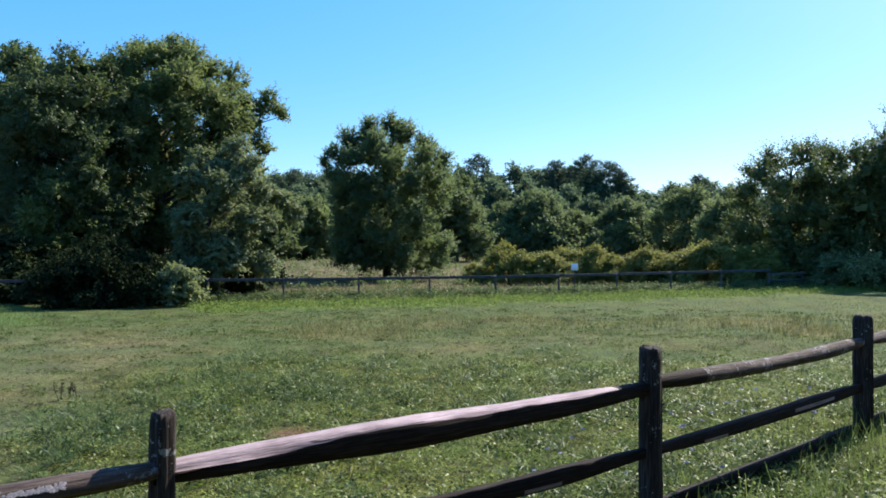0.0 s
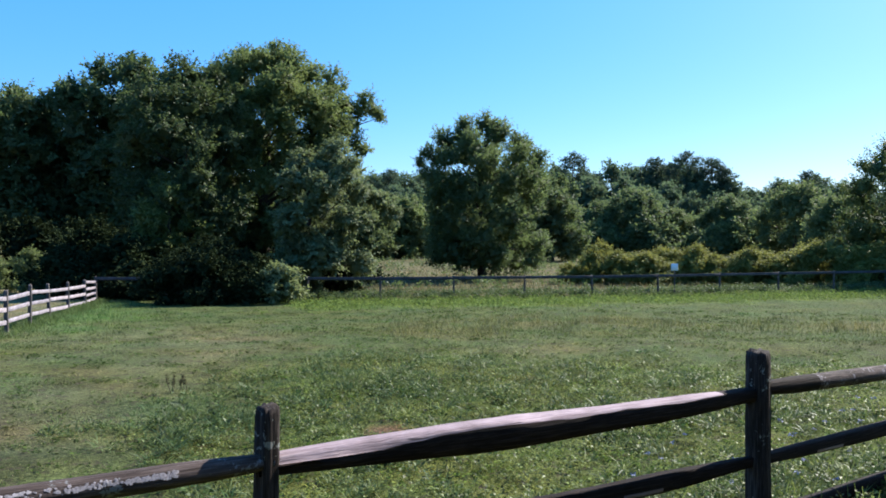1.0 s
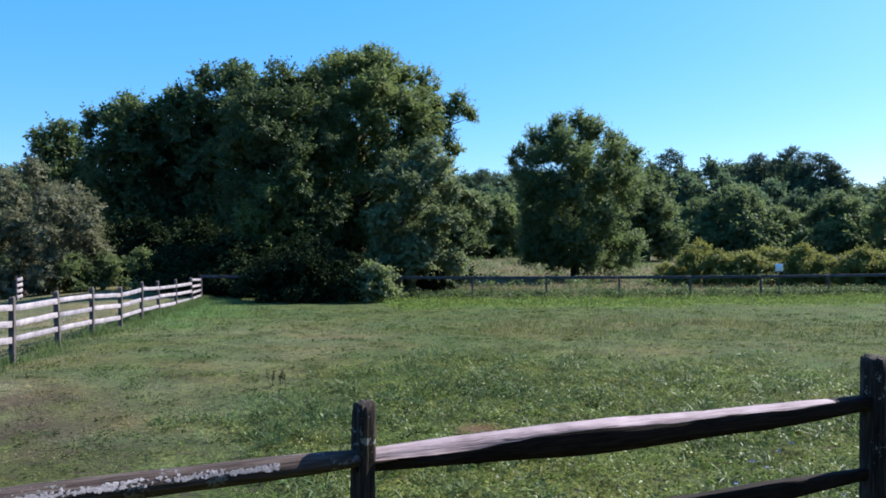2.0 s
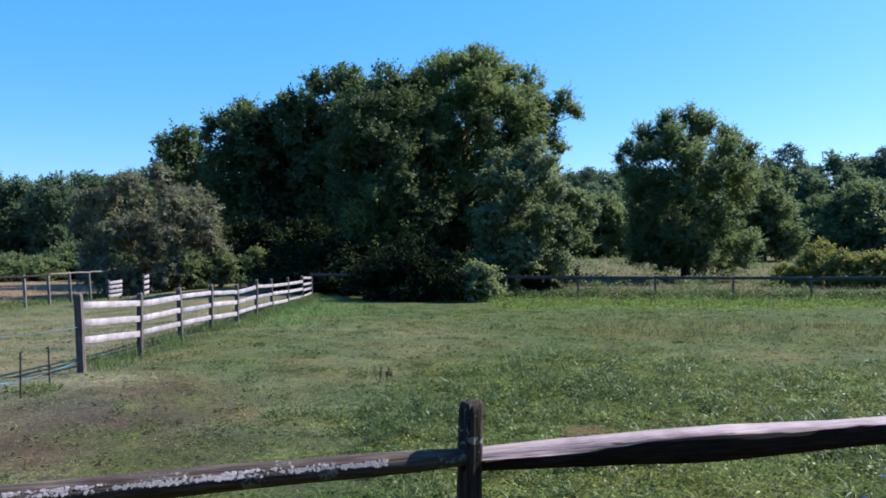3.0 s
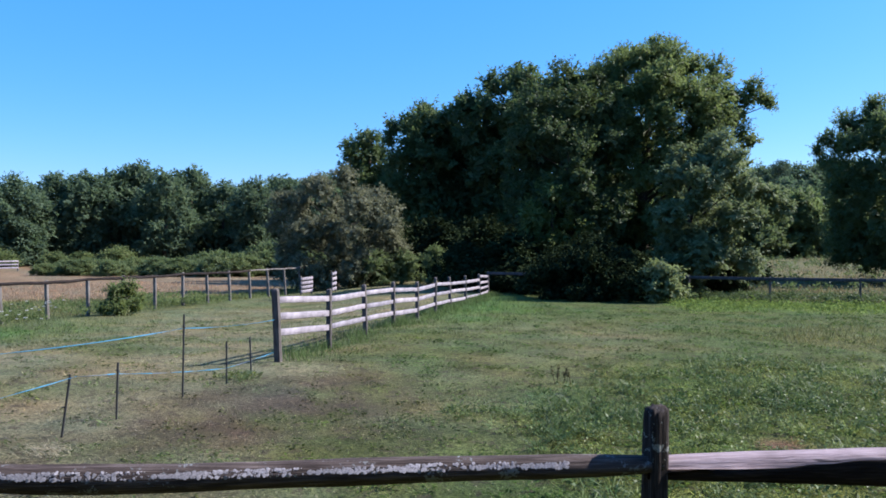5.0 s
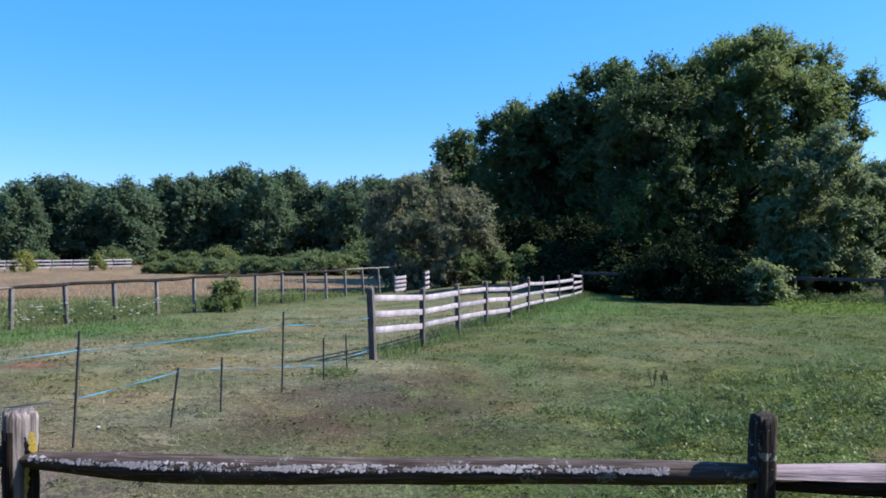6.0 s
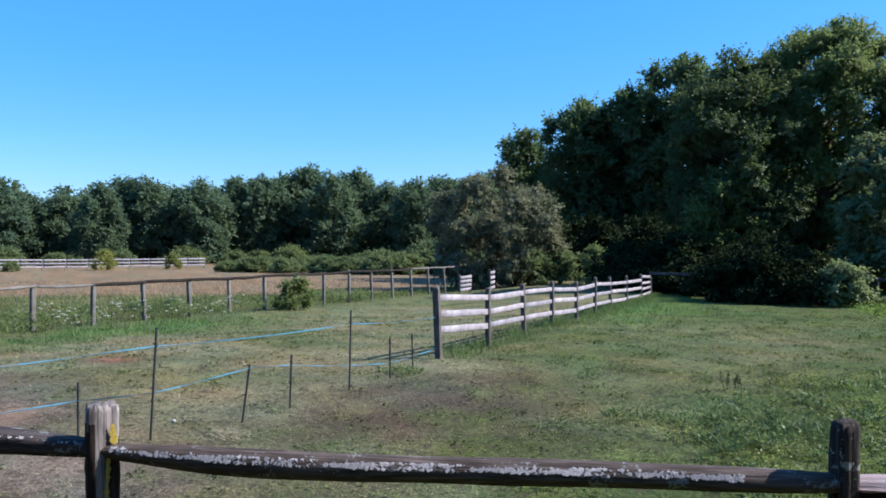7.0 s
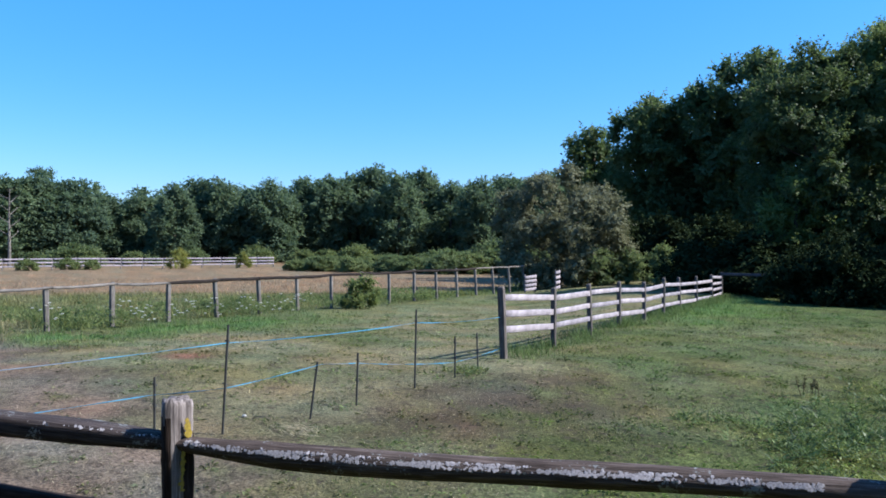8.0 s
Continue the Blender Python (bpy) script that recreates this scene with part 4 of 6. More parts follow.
def hewn_post(seed, w, d, h, top="round", buried=0.35, levels=14):
    """A rough post: an irregular column with worn edges, drying cracks, nicks and a weathered head; its foot goes into the soil."""
    rng = np.random.RandomState(seed)
    zs = np.concatenate([[-buried], np.linspace(0, h * 0.93, levels), [h * 0.965, h * 0.988, h]])
    edge = [(-0.40, -0.46), (-0.27, -0.5), (-0.12, -0.49), (0.02, -0.5), (0.16, -0.5), (0.3, -0.49), (0.42, -0.45)]
    outline = np.array([(x * math.cos(a) - y * math.sin(a), x * math.sin(a) + y * math.cos(a)) for a in (0, math.pi / 2, math.pi, 1.5 * math.pi) for x, y in edge])
    c, s = outline[:, 0], outline[:, 1]
    n = len(outline)
    lean = rng.uniform(-0.012, 0.012, 2)
    rough = rng.uniform(-0.07, 0.05, n)
    rough[rng.permutation(n)[:4]] -= 0.13          # drying cracks
    drift = np.cumsum(rng.normal(size=(len(zs), n)) * 0.016, axis=0)
    drift -= drift.mean(axis=0)
    verts = []
    for k, z in enumerate(zs):
        head = k - len(zs) + 3
        shrink = 1.0 if head < 0 else (0.985, 0.93, 0.78)[head]
        wob = 1 + rough + np.clip(drift[k], -0.07, 0.07) + rng.uniform(-0.025, 0.02, n)
        up = (0.2 * c * w if top == "slant" else 0) + rng.uniform(-0.016, 0.010, n) if head >= 0 else 0
        verts.append(np.stack([c * w * wob * shrink + lean[0] * z, s * d * wob * shrink + lean[1] * z, np.full(n, z) + up], 1))
    v = np.concatenate(verts + [np.array([[lean[0] * h, lean[1] * h, h + 0.003]])])
    i, j = np.meshgrid(np.arange(len(zs) - 1), np.arange(n), indexing="ij")
    q = np.stack([i * n + j, i * n + (j + 1) % n, (i + 1) * n + (j + 1) % n, (i + 1) * n + j], -1).reshape(-1, 4)
    cap0 = (len(zs) - 1) * n
    cap = np.array([[cap0 + j, cap0 + (j + 1) % n, cap0 + (j + 2) % n, len(v) - 1] for j in range(0, n, 2)])
    return v, np.concatenate([q, cap])


RAIL_SECTIONS = {
    # outlines of the three kinds of rail, seen from the end: x across, y up; the first points run along the top
    "sawn": [(0.46, 0.44), (0.2, 0.47), (-0.1, 0.45), (-0.38, 0.42), (-0.49, 0.33), (-0.5, 0.05), (-0.49, -0.2), (-0.44, -0.42), (-0.3, -0.5), (0.0, -0.48), (0.3, -0.5), (0.46, -0.4), (0.5, 0.0), (0.5, 0.3)],
    "split": [(0.3, 0.46), (0.1, 0.5), (-0.12, 0.46), (-0.3, 0.34), (-0.44, 0.16), (-0.5, -0.04), (-0.46, -0.26), (-0.3, -0.44), (-0.06, -0.5), (0.2, -0.46), (0.38, -0.32), (0.48, -0.1), (0.5, 0.12), (0.44, 0.34)],
    "round": [(0.22, 0.45), (0.0, 0.5), (-0.22, 0.45), (-0.39, 0.31), (-0.49, 0.11), (-0.49, -0.11), (-0.39, -0.31), (-0.22, -0.45), (0.0, -0.5), (0.22, -0.45), (0.39, -0.31), (0.49, -0.11), (0.49, 0.11), (0.39, 0.31)],
}


def split_rail(seed, length, w, h, sag=0.0, shape="split", wave=1.0, steps=34, ends=0.6, taper_run=0.45):
    """A split rail along its own z: uneven section, thinner at the ends that enter the posts."""
    rng = np.random.RandomState(seed)
    prof = np.array(RAIL_SECTIONS[shape])
    sides = len(prof)
    ang = np.arctan2(prof[:, 1], prof[:, 0])
    t = np.linspace(0, 1, steps)
    rows = []
    ph = rng.uniform(0, 6.28, 4)
    drift = np.cumsum(rng.normal(size=(steps, sides)) * 0.012, axis=0)
    drift -= drift.mean(axis=0)
    for k, u in enumerate(t):
        taper = ends + (1 - ends) * min(1, min(u, 1 - u) * length / taper_run)
        body = taper * (1 + 0.07 * math.sin(7 * u + ph[0]) + 0.04 * math.sin(17 * u + ph[1]))
        ripple = 1 + np.clip(drift[k], -0.09, 0.09) + rng.uniform(-0.014, 0.014, sides)
        x = prof[:, 0] * w * body * ripple
        y = prof[:, 1] * h * body * ripple
        if shape == "sawn" and h > 0.12:
            y[3:5] -= h * np.array([0.22, 0.45]) * max(0.0, 1 - u / 0.28)
            y[3:5] += rng.uniform(-0.007, 0.004, 2) + 0.004 * math.sin(23 * u)
        bend = 4 * u * (1 - u)
        rows.append(np.stack([x + 0.02 * wave * math.sin(5 * u + ph[3]), y - sag * bend + 0.010 * wave * math.sin(6 * u + ph[1]), np.full(sides, u * length)], 1))
    v = np.concatenate(rows + [np.array([[0, 0, 0], [0, 0, length]], float)])
    i, j = np.meshgrid(np.arange(steps - 1), np.arange(sides), indexing="ij")
    q = np.stack([i * sides + j, (i + 1) * sides + j, (i + 1) * sides + (j + 1) % sides, i * sides + (j + 1) % sides], -1).reshape(-1, 4)
    last = (steps - 1) * sides
    caps = []
    for j in range(0, sides, 2):
        caps.append([(j + 2) % sides, (j + 1) % sides, j, len(v) - 2])
        caps.append([last + j, last + (j + 1) % sides, last + (j + 2) % sides, len(v) - 1])
    return v, np.concatenate([q, np.array(caps)])


def crusts(at, nrm, rng):
    """Small uneven six-sided crusts, a little domed, lying on a surface."""
    n = len(at)
    t1 = unit(np.cross(nrm, rng.normal(size=(n, 3))))
    t2 = np.cross(nrm, t1)
    size = 0.0022 + 0.0078 * rng.rand(n) ** 2.2
    v = np.empty((n, 7, 3))
    v[:, 0] = at + nrm * 0.0025
    for k in range(6):
        r = (size * rng.uniform(0.6, 1.25, n))[:, None]
        v[:, k + 1] = at + nrm * 0.001 + t1 * r * math.cos(k * math.pi / 3) + t2 * r * math.sin(k * math.pi / 3)
    q = np.array([[0, 1, 2, 3], [0, 3, 4, 5], [0, 5, 6, 1]])
    return v.reshape(-1, 3), (np.arange(n)[:, None, None] * 7 + q[None]).reshape(-1, 4)


def along(a, b):
    """A pose at a whose z runs to b and whose y is up."""
    a, b = Vector(a), Vector(b)
    z = (b - a).normalized()
    x = Vector((0, 0, 1)).cross(z).normalized()
    y = z.cross(x)
    m = Matrix((x, y, z)).transposed().to_4x4()
    return Matrix.Translation(a) @ m


def solid(name, vq, mat, parent, m, label="", smooth_faces=True):
    return put(name, quick_mesh(name, vq[0], vq[1], mat, smooth_faces=smooth_faces), parent, label, m)


# the split-rail fence that the camera looks over
RAIL_POSTS = [(-7.85, -2.45), (-5.62, -0.63), (-3.34, 1.23), (-1.13, 3.07), (1.28, 4.80), (3.82, 7.04), (6.2, 9.25), (8.6, 11.4)]
POST_TOP = [1.08, 1.08, 1.06, 1.06, 1.09, 1.08, 1.08, 1.06]
RAIL_Z = [(0.92, 0.42, 0.08), (0.92, 0.42, 0.08), (0.905, 0.42, 0.08)] + [(0.805, 0.42, 0.08), (0.835, 0.44, 0.08)] + [(0.84, 0.43, 0.08)] * 3
RAIL_START = [(0.0, 0.0), (0.11, 0.31), (-0.025, 0.0), (0.008, 0.0), (0.025, 0.0), (0.0, 0.0), (0.0, 0.0)]      # how far the two upper rails start above their posts' marks
RAIL_END = [(0.11, 0.31), (-0.035, 0.11), (0.03, 0.0), (0.0, 0.0), (0.0, 0.0), (0.0, 0.0), (0.0, 0.0)]
RAIL_SHAPE = ["split", "sawn", "round", "sawn", "round", "split", "split"]
RAIL_SIZE = [(0.12, 0.12, 0.02), (0.115, 0.092, 0.012), (0.115, 0.103, 0.037), (0.125, 0.13, 0.008), (0.105, 0.11, 0.03), (0.11, 0.11, 0.0), (0.11, 0.11, 0.0)]
fence = thing("split_rail_fence", "weathered grey-brown split-rail fence with three rails and lichen", "fence", Matrix.Translation((-3.34, 1.23, 0)))
OFF = Matrix.Translation((3.34, -1.23, 0))
turn = math.degrees(math.atan2(1.84, 2.21))
for k, (x, y) in enumerate(RAIL_POSTS):
    z = gz(x, y)
    ob = solid("post", hewn_post(200 + k, (0.118, 0.084, 0.14, 0.172)[k - 2] if 2 <= k < 6 else 0.098, (0.09, 0.13, 0.16)[k - 3] if 3 <= k < 6 else 0.11, POST_TOP[k] - z, levels=32 if k == 2 else 14), M_POSTLIC if k == 2 else M_POST, fence, OFF @ Matrix.Translation((x, y, z)) @ pose(0, 0, 0, 0, 0, turn + 22 + (k * 37 % 11) - 5 + (14 if k == 2 else 0)), "silvered post, dark at its edges, streaked with yellow lichen" if k == 2 else "", smooth_faces=False)
    if k == 2:          # both flanks darker below the worn head; the empty mortise is only dark faces
        ob.data.materials.append(M_DARKWOOD)
        spin = ob.matrix_basis.to_3x3()
        for face in ob.data.polygons:
            c = spin @ face.center
            flank, h = c.x * 0.345 + c.y * 0.938, face.center.z + 0.008 * math.sin(face.index * 2.3)
            face.material_index = int((flank < -0.024 and h < 0.97) or (flank > 0.02 and h < 0.86) or (flank > 0.034 and 0.86 < h < 0.9))
for k in range(len(RAIL_POSTS) - 1):
    (x0, y0), (x1, y1) = RAIL_POSTS[k], RAIL_POSTS[k + 1]
    for lev in range(3):
        a, b = Vector((x0, y0, RAIL_Z[k][lev] + (RAIL_START[k][lev] if lev < 2 else 0))), Vector((x1, y1, RAIL_Z[k + 1][lev] + (RAIL_END[k][lev] if lev < 2 else 0)))
        u = (b - a).normalized()
        out = Vector((u.y, -u.x, 0)) * 0.004
        a, b = a - u * 0.03 + out, b + u * 0.03
        L = (b - a).length
        big = lev == 0
        shape = RAIL_SHAPE[k] if big else "sawn"
        w, h, sag = RAIL_SIZE[k] if big else (0.06, 0.10, 0.008)
        lichened = big and k in (1, 2)
        vq = split_rail(300 + k * 7 + lev, L, w, h, sag, shape, 1.0 if k == 2 and big else 0.4, ends=0.62, taper_run=0.85 if k == 3 else 0.45)
        # rail sides and lower rails take the near-black wood as painted shade
        ob = solid("rail", vq, M_LICHEN if lichened else M_DARKWOOD if (shape == "sawn" or not big) else M_RAIL, fence, OFF @ along(a, b), "rail crusted with pale lichen" if lichened else "rail with its split upper face coloured sunlit-pale" if big and k == 3 else "", smooth_faces=shape != "sawn")
        if lichened:
            n = 4200 if k == 2 else 260
            lr = np.random.RandomState(900 + k)
            rows, lines = vq[0][:34 * 14].reshape(34, 14, 3), 0.75 + 1.35 * lr.beta(2, 1.6, n)
            tt = np.clip(lr.rand(n) * (0.84 if k == 2 else 0.94) + 0.03, 0, 1)
            keep = lr.rand(n) < np.clip(0.3 + 0.8 * np.sin(tt * 47 + k + 1.5 * np.sin(lines * 5)) * np.sin(tt * 19 + 1), 0.03, 1)
            tt, lines = tt[keep], lines[keep]
            n = len(tt)
            i0, j0 = (tt * 32.99).astype(int), lines.astype(int) + 2
            fi, fj = (tt * 33 - i0)[:, None], (lines - lines.astype(int))[:, None]
            at = rows[i0, j0] * (1 - fi) * (1 - fj) + rows[i0, j0 + 1] * (1 - fi) * fj + rows[i0 + 1, j0] * fi * (1 - fj) + rows[i0 + 1, j0 + 1] * fi * fj
            nrm = unit(np.cross(rows[i0, j0 + 1] - rows[i0, j0], rows[i0 + 1, j0] - rows[i0, j0]))
            nrm *= np.sign((nrm * (at - rows[i0].mean(axis=1))).sum(axis=1))[:, None]
            solid("lichen", crusts(at, nrm, lr), M_CRUST, ob, Matrix(), "pale grey crusts of lichen")["kind"] = "stuff"
        # the sunlit upper face is painted paler, ending short of the far post
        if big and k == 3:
            ob.data.materials.append(M_PALE_FACE)
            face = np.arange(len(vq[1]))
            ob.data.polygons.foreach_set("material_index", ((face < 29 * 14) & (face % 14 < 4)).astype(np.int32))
        # a few faces of the middle rails are pale
        if lev == 1 and k in (3, 4):
            ob.data.materials.append(M_PALE_FACE)
            face = np.arange(len(vq[1]))
            pale_patch = (face % 14 == 5) & (np.abs(face // 14 - 22) < 4) & (k == 4) | (face % 14 == 6) & (np.abs(face // 14 - (7 if k == 4 else 22)) < 2)
            ob.data.polygons.foreach_set("material_index", pale_patch.astype(np.int32))
        if big and k == 4:
            ob.data.materials.append(M_DARKWOOD)
            ob.data.polygons.foreach_set("material_index", (np.arange(len(vq[1])) // 14 < 6).astype(np.int32))



def xalong(a, b):
    """A pose at a whose x runs to b and whose z stays up."""
    a, b = Vector(a), Vector(b)
    x = (b - a).normalized()
    y = Vector((0, 0, 1)).cross(x).normalized()
    return Matrix.Translation(a) @ Matrix((x, y, x.cross(y))).transposed().to_4x4()


def board_fence(name, label, points, tops, levels, post_size, board_size, post_mat, board_mat, offset, seed, group=""):
    """Posts at points with boards nailed to one side; levels run down from the post tops."""
    x0, y0 = points[0]
    z0 = gz(x0, y0)
    e = thing(name, label, "fence", Matrix.Translation((x0, y0, z0)), group)
    inv = Matrix.Translation((-x0, -y0, -z0))
    for k, (x, y) in enumerate(points):
        q = points[min(k + 1, len(points) - 1)]
        p = points[max(k - 1, 0)]
        ang = math.degrees(math.atan2(q[1] - p[1], q[0] - p[0]))
        z = gz(x, y)
        solid("post", hewn_post(seed + k, post_size[0], post_size[1], tops[k] - z, top="slant"), post_mat, e, inv @ Matrix.Translation((x, y, z)) @ pose(0, 0, 0, 0, (k * 29 % 7 - 3) * 0.5, ang), smooth_faces=False)
    for k in range(len(points) - 1):
        (xa, ya), (xb, yb) = points[k], points[k + 1]
        n = Vector((-(yb - ya), xb - xa, 0)).normalized() * offset
        for lev in levels:
            a, b = Vector((xa, ya, tops[k] - lev)) + n, Vector((xb, yb, tops[k + 1] - lev)) + n
            u = (b - a).normalized()
            a -= u * 0.045
            solid("board", board_vq((b - a).length + 0.02, board_size[0], board_size[1], seed + k * 5 + int(lev * 100), 0.0035), board_mat, e, inv @ xalong(a, b), smooth_faces=False)
    return e


def paddock_fence():
    """The faded three-board fence: boards let into square posts at uneven heights, four short ones in the last bay."""
    steps = [0, 0.94, 1.85, 2.75, 3.74, 4.65, 5.6, 6.73, 8.03, 8.95]
    tops = [1.104, 0.985, 0.972, 0.935, 0.84, 0.872, 0.812, 0.757, 0.714, 0.62]
    drops = [(0.161, 0.406, 0.619), (0.158, 0.411, 0.645), (0.176, 0.418, 0.672), (0.174, 0.43, 0.69), (0.185, 0.435, 0.70), (0.2, 0.455, 0.73), (0.2, 0.445, 0.715), (0.205, 0.46, 0.74), (0.21, 0.48, 0.76), (0.2, 0.4, 0.62)]
    pts = [(BOARD_A[0] + (BOARD_B[0] - BOARD_A[0]) * t / 9, BOARD_A[1] + (BOARD_B[1] - BOARD_A[1]) * t / 9) for t in steps]
    x0, y0 = pts[0]
    z0 = gz(x0, y0)
    e = thing("board_fence", "faded white three-board fence on grey posts", "fence", Matrix.Translation((x0, y0, z0)))
    inv = Matrix.Translation((-x0, -y0, -z0))
    ang = math.degrees(math.atan2(BOARD_B[1] - BOARD_A[1], BOARD_B[0] - BOARD_A[0]))
    for k, (x, y) in enumerate(pts):
        z = gz(x, y)
        solid("post", hewn_post(400 + k, 0.085, 0.1 if k == 0 else 0.085, tops[k] - z, top="slant"), M_GREYPOST, e, inv @ Matrix.Translation((x, y, z)) @ pose(0, 0, 0, (-2.2, -1.0, -1.5, 0, -1, 0.5)[k % 6], (-1.5, 0.8, -1.2, 0.5, 1.0, -0.6)[k % 6], ang + k * 37 % 9 - 4), smooth_faces=False)
    for k in range(9):
        pairs = list(zip(drops[k], drops[k + 1])) if k < 8 else [(0.09, 0.07), (0.32, 0.26), (0.54, 0.45), (0.78, 0.66)]
        for j, (da, db) in enumerate(pairs):
            slip = 0.012 * math.sin(k * 4.1 + j * 2.3)
            p, q = Vector((*pts[k], tops[k] - da + slip)), Vector((*pts[k + 1], tops[k + 1] - db + 0.4 * slip))
            u = (q - p).normalized()
            p, q = p - u * (0.045 if j == 2 and not k else -0.02), q - u * 0.02
            solid("board", board_vq((q - p).length, 0.094 + 0.007 * math.sin(k * 2 + j), 0.026, 440 + k * 5 + j, 0.0035), M_BOARD, e, inv @ xalong(p, q), smooth_faces=False)


paddock_fence()

# single-rail fence at the back
pts = [(x, float(np.interp(x, *BACK_LINE))) for x in np.linspace(-15.95, 14.9, 13)]
tops = [float(np.interp(k, [0, 7, 12], [0.75, 0.69, 0.73])) for k in range(13)]
board_fence("rail_fence", "dark grey single-rail fence along the back of the paddock", pts, tops, (0.07,), (0.065, 0.065), (0.105, 0.03), M_GREYPOST, M_DARKRAIL, -0.06, 450)
pts = [(14.98, 35.5), (16.9, 36.3)]
board_fence("rail_fence", "short lower rail fence in deep shade under the cherry trees", pts, [0.55, 0.55], (0.07, 0.36), (0.08, 0.08), (0.10, 0.03), M_GREYPOST, M_DARKRAIL, -0.05, 470)

# pole fence past the lane: stout posts, round poles laid along their heads, the last bays leaning
def pole_fence():
    pts = [(LANE_A[0] + (LANE_B[0] - LANE_A[0]) * k / 14, LANE_A[1] + (LANE_B[1] - LANE_A[1]) * k / 14) for k in range(-4, 17)]
    tops = [0.72 - 0.05 * k / 14 + 0.02 * math.sin(k * 2.2) + (0.03 if k > 12 else 0) for k in range(-4, 17)]
    x0, y0 = pts[0]
    z0 = gz(x0, y0)
    e = thing("pole_fence", "grey post fence with one dark top pole beside the lane", "fence", Matrix.Translation((x0, y0, z0)))
    inv = Matrix.Translation((-x0, -y0, -z0))
    along_ = math.degrees(math.atan2(LANE_B[1] - LANE_A[1], LANE_B[0] - LANE_A[0]))
    for k, ((x, y), top) in enumerate(zip(pts, tops)):
        z = gz(x, y)
        lean = (k * 29 % 7 - 3) * 0.8 - 2.0 - (3.0 + 2.5 * (k - 16) if k > 15 else 0)
        solid("post", hewn_post(480 + k, 0.115 if k < 9 else 0.095, 0.105, top - z + 0.03 * math.sin(k * 3.0), top="slant"), M_LANEPOST, e, inv @ Matrix.Translation((x, y, z)) @ pose(0, 0, 0, 0, lean, along_), smooth_faces=False)
    for k in range(len(pts) - 1):
        a, b = Vector((*pts[k], tops[k] - 0.03)), Vector((*pts[k + 1], tops[k + 1] - 0.03))
        u = (b - a).normalized()
        side = Vector((-u.y, u.x, 0)) * -0.045
        dark = 5 < k < 16
        rail = split_rail(560 + k, (b - a).length + 0.22, 0.07 if dark else 0.055, 0.10 if dark else 0.07, 0.012, "round", 0.9, 14, 0.8)
        solid("pole", rail, M_POLE if dark else M_LANEPOST, e, inv @ along(a - u * 0.1 + side, b + u * 0.12 + side), "dark weathered pole" if dark else "")


pole_fence()

# white fence across the dry field
x0, y0 = polar(63.3, 108)
x1, y1 = polar(88, 96)
n = 18
pts = [(x0 + (x1 - x0) * k / n, y0 + (y1 - y0) * k / n) for k in range(n + 1)]
board_fence("far_board_fence", "distant white three-board fence across the dry field", pts, [gz(*p) + 1.35 for p in pts], (0.12, 0.52, 0.92), (0.14, 0.14), (0.17, 0.03), M_LANEPOST, M_BOARD, 0.07, 520)

# small notice on the back fence
x, y = polar(-9.6, 31.2)
sign = thing("notice_sign", "small pale blue-white notice fixed to the back fence", "sign", Matrix.Translation((x, y - 0.15, gz(x, y) + 0.1)))
solid("panel", board_vq(0.26, 0.27, 0.012, 3, 0.0), M_SIGN, sign, Matrix.Translation((-0.13, 0, 1.05)), smooth_faces=False)
solid("stake", hewn_post(77, 0.04, 0.04, 1.1), M_GREYPOST, sign, Matrix.Translation((0, 0.035, 0)))


# ---- electric rope on stakes ----
def lane_point(right, ahead):
    """From the view down the lane: metres to the right and ahead, to world."""
    return right * 0.6305 - ahead * 0.7762 - 0.1, right * 0.7762 + ahead * 0.6305 + 0.03


def stake(right, ahead, top, lean_r=0.0):
    x, y = lane_point(right, ahead)
    e = thing("fence_stake", "thin black step-in fence stake standing in the lane" if top > 0.7 else "short thin black fence stake standing in worn grass", "stake", Matrix.Translation((x, y, gz(x, y))), "electric fence stakes")
    t = np.linspace(0, 1, 6)
    h = top
    dx, dy = lean_r * 0.6305, lean_r * 0.7762
    p = np.stack([dx * t, dy * t, -0.15 + (h + 0.15) * t], 1)
    solid("rod", tube(p, np.full(6, 0.011), 7), M_STAKE, e, Matrix())
    for f in (0.45, 0.84):
        c = np.array([dx * f, dy * f, h * f])
        ring = np.linspace(0, 2 * np.pi, 9)
        solid("clip", tube(c + np.stack([0.02 * np.cos(ring), 0.02 * np.sin(ring), 0.004 * ring], 1), np.full(9, 0.005), 5), M_STAKE, e, Matrix())
    return x, y


S0 = stake(-1.985, 6.96, 0.99, 0.06)
S1 = stake(-0.33, 9.16, 0.93, 0.02)
stake(-2.63, 7.07, 0.48)
stake(-1.325, 7.65, 0.56, 0.09)
stake(-0.92, 8.25, 0.56, 0.02)
stake(0.16, 9.85, 0.52)
stake(0.49, 10.6, 0.47, -0.02)


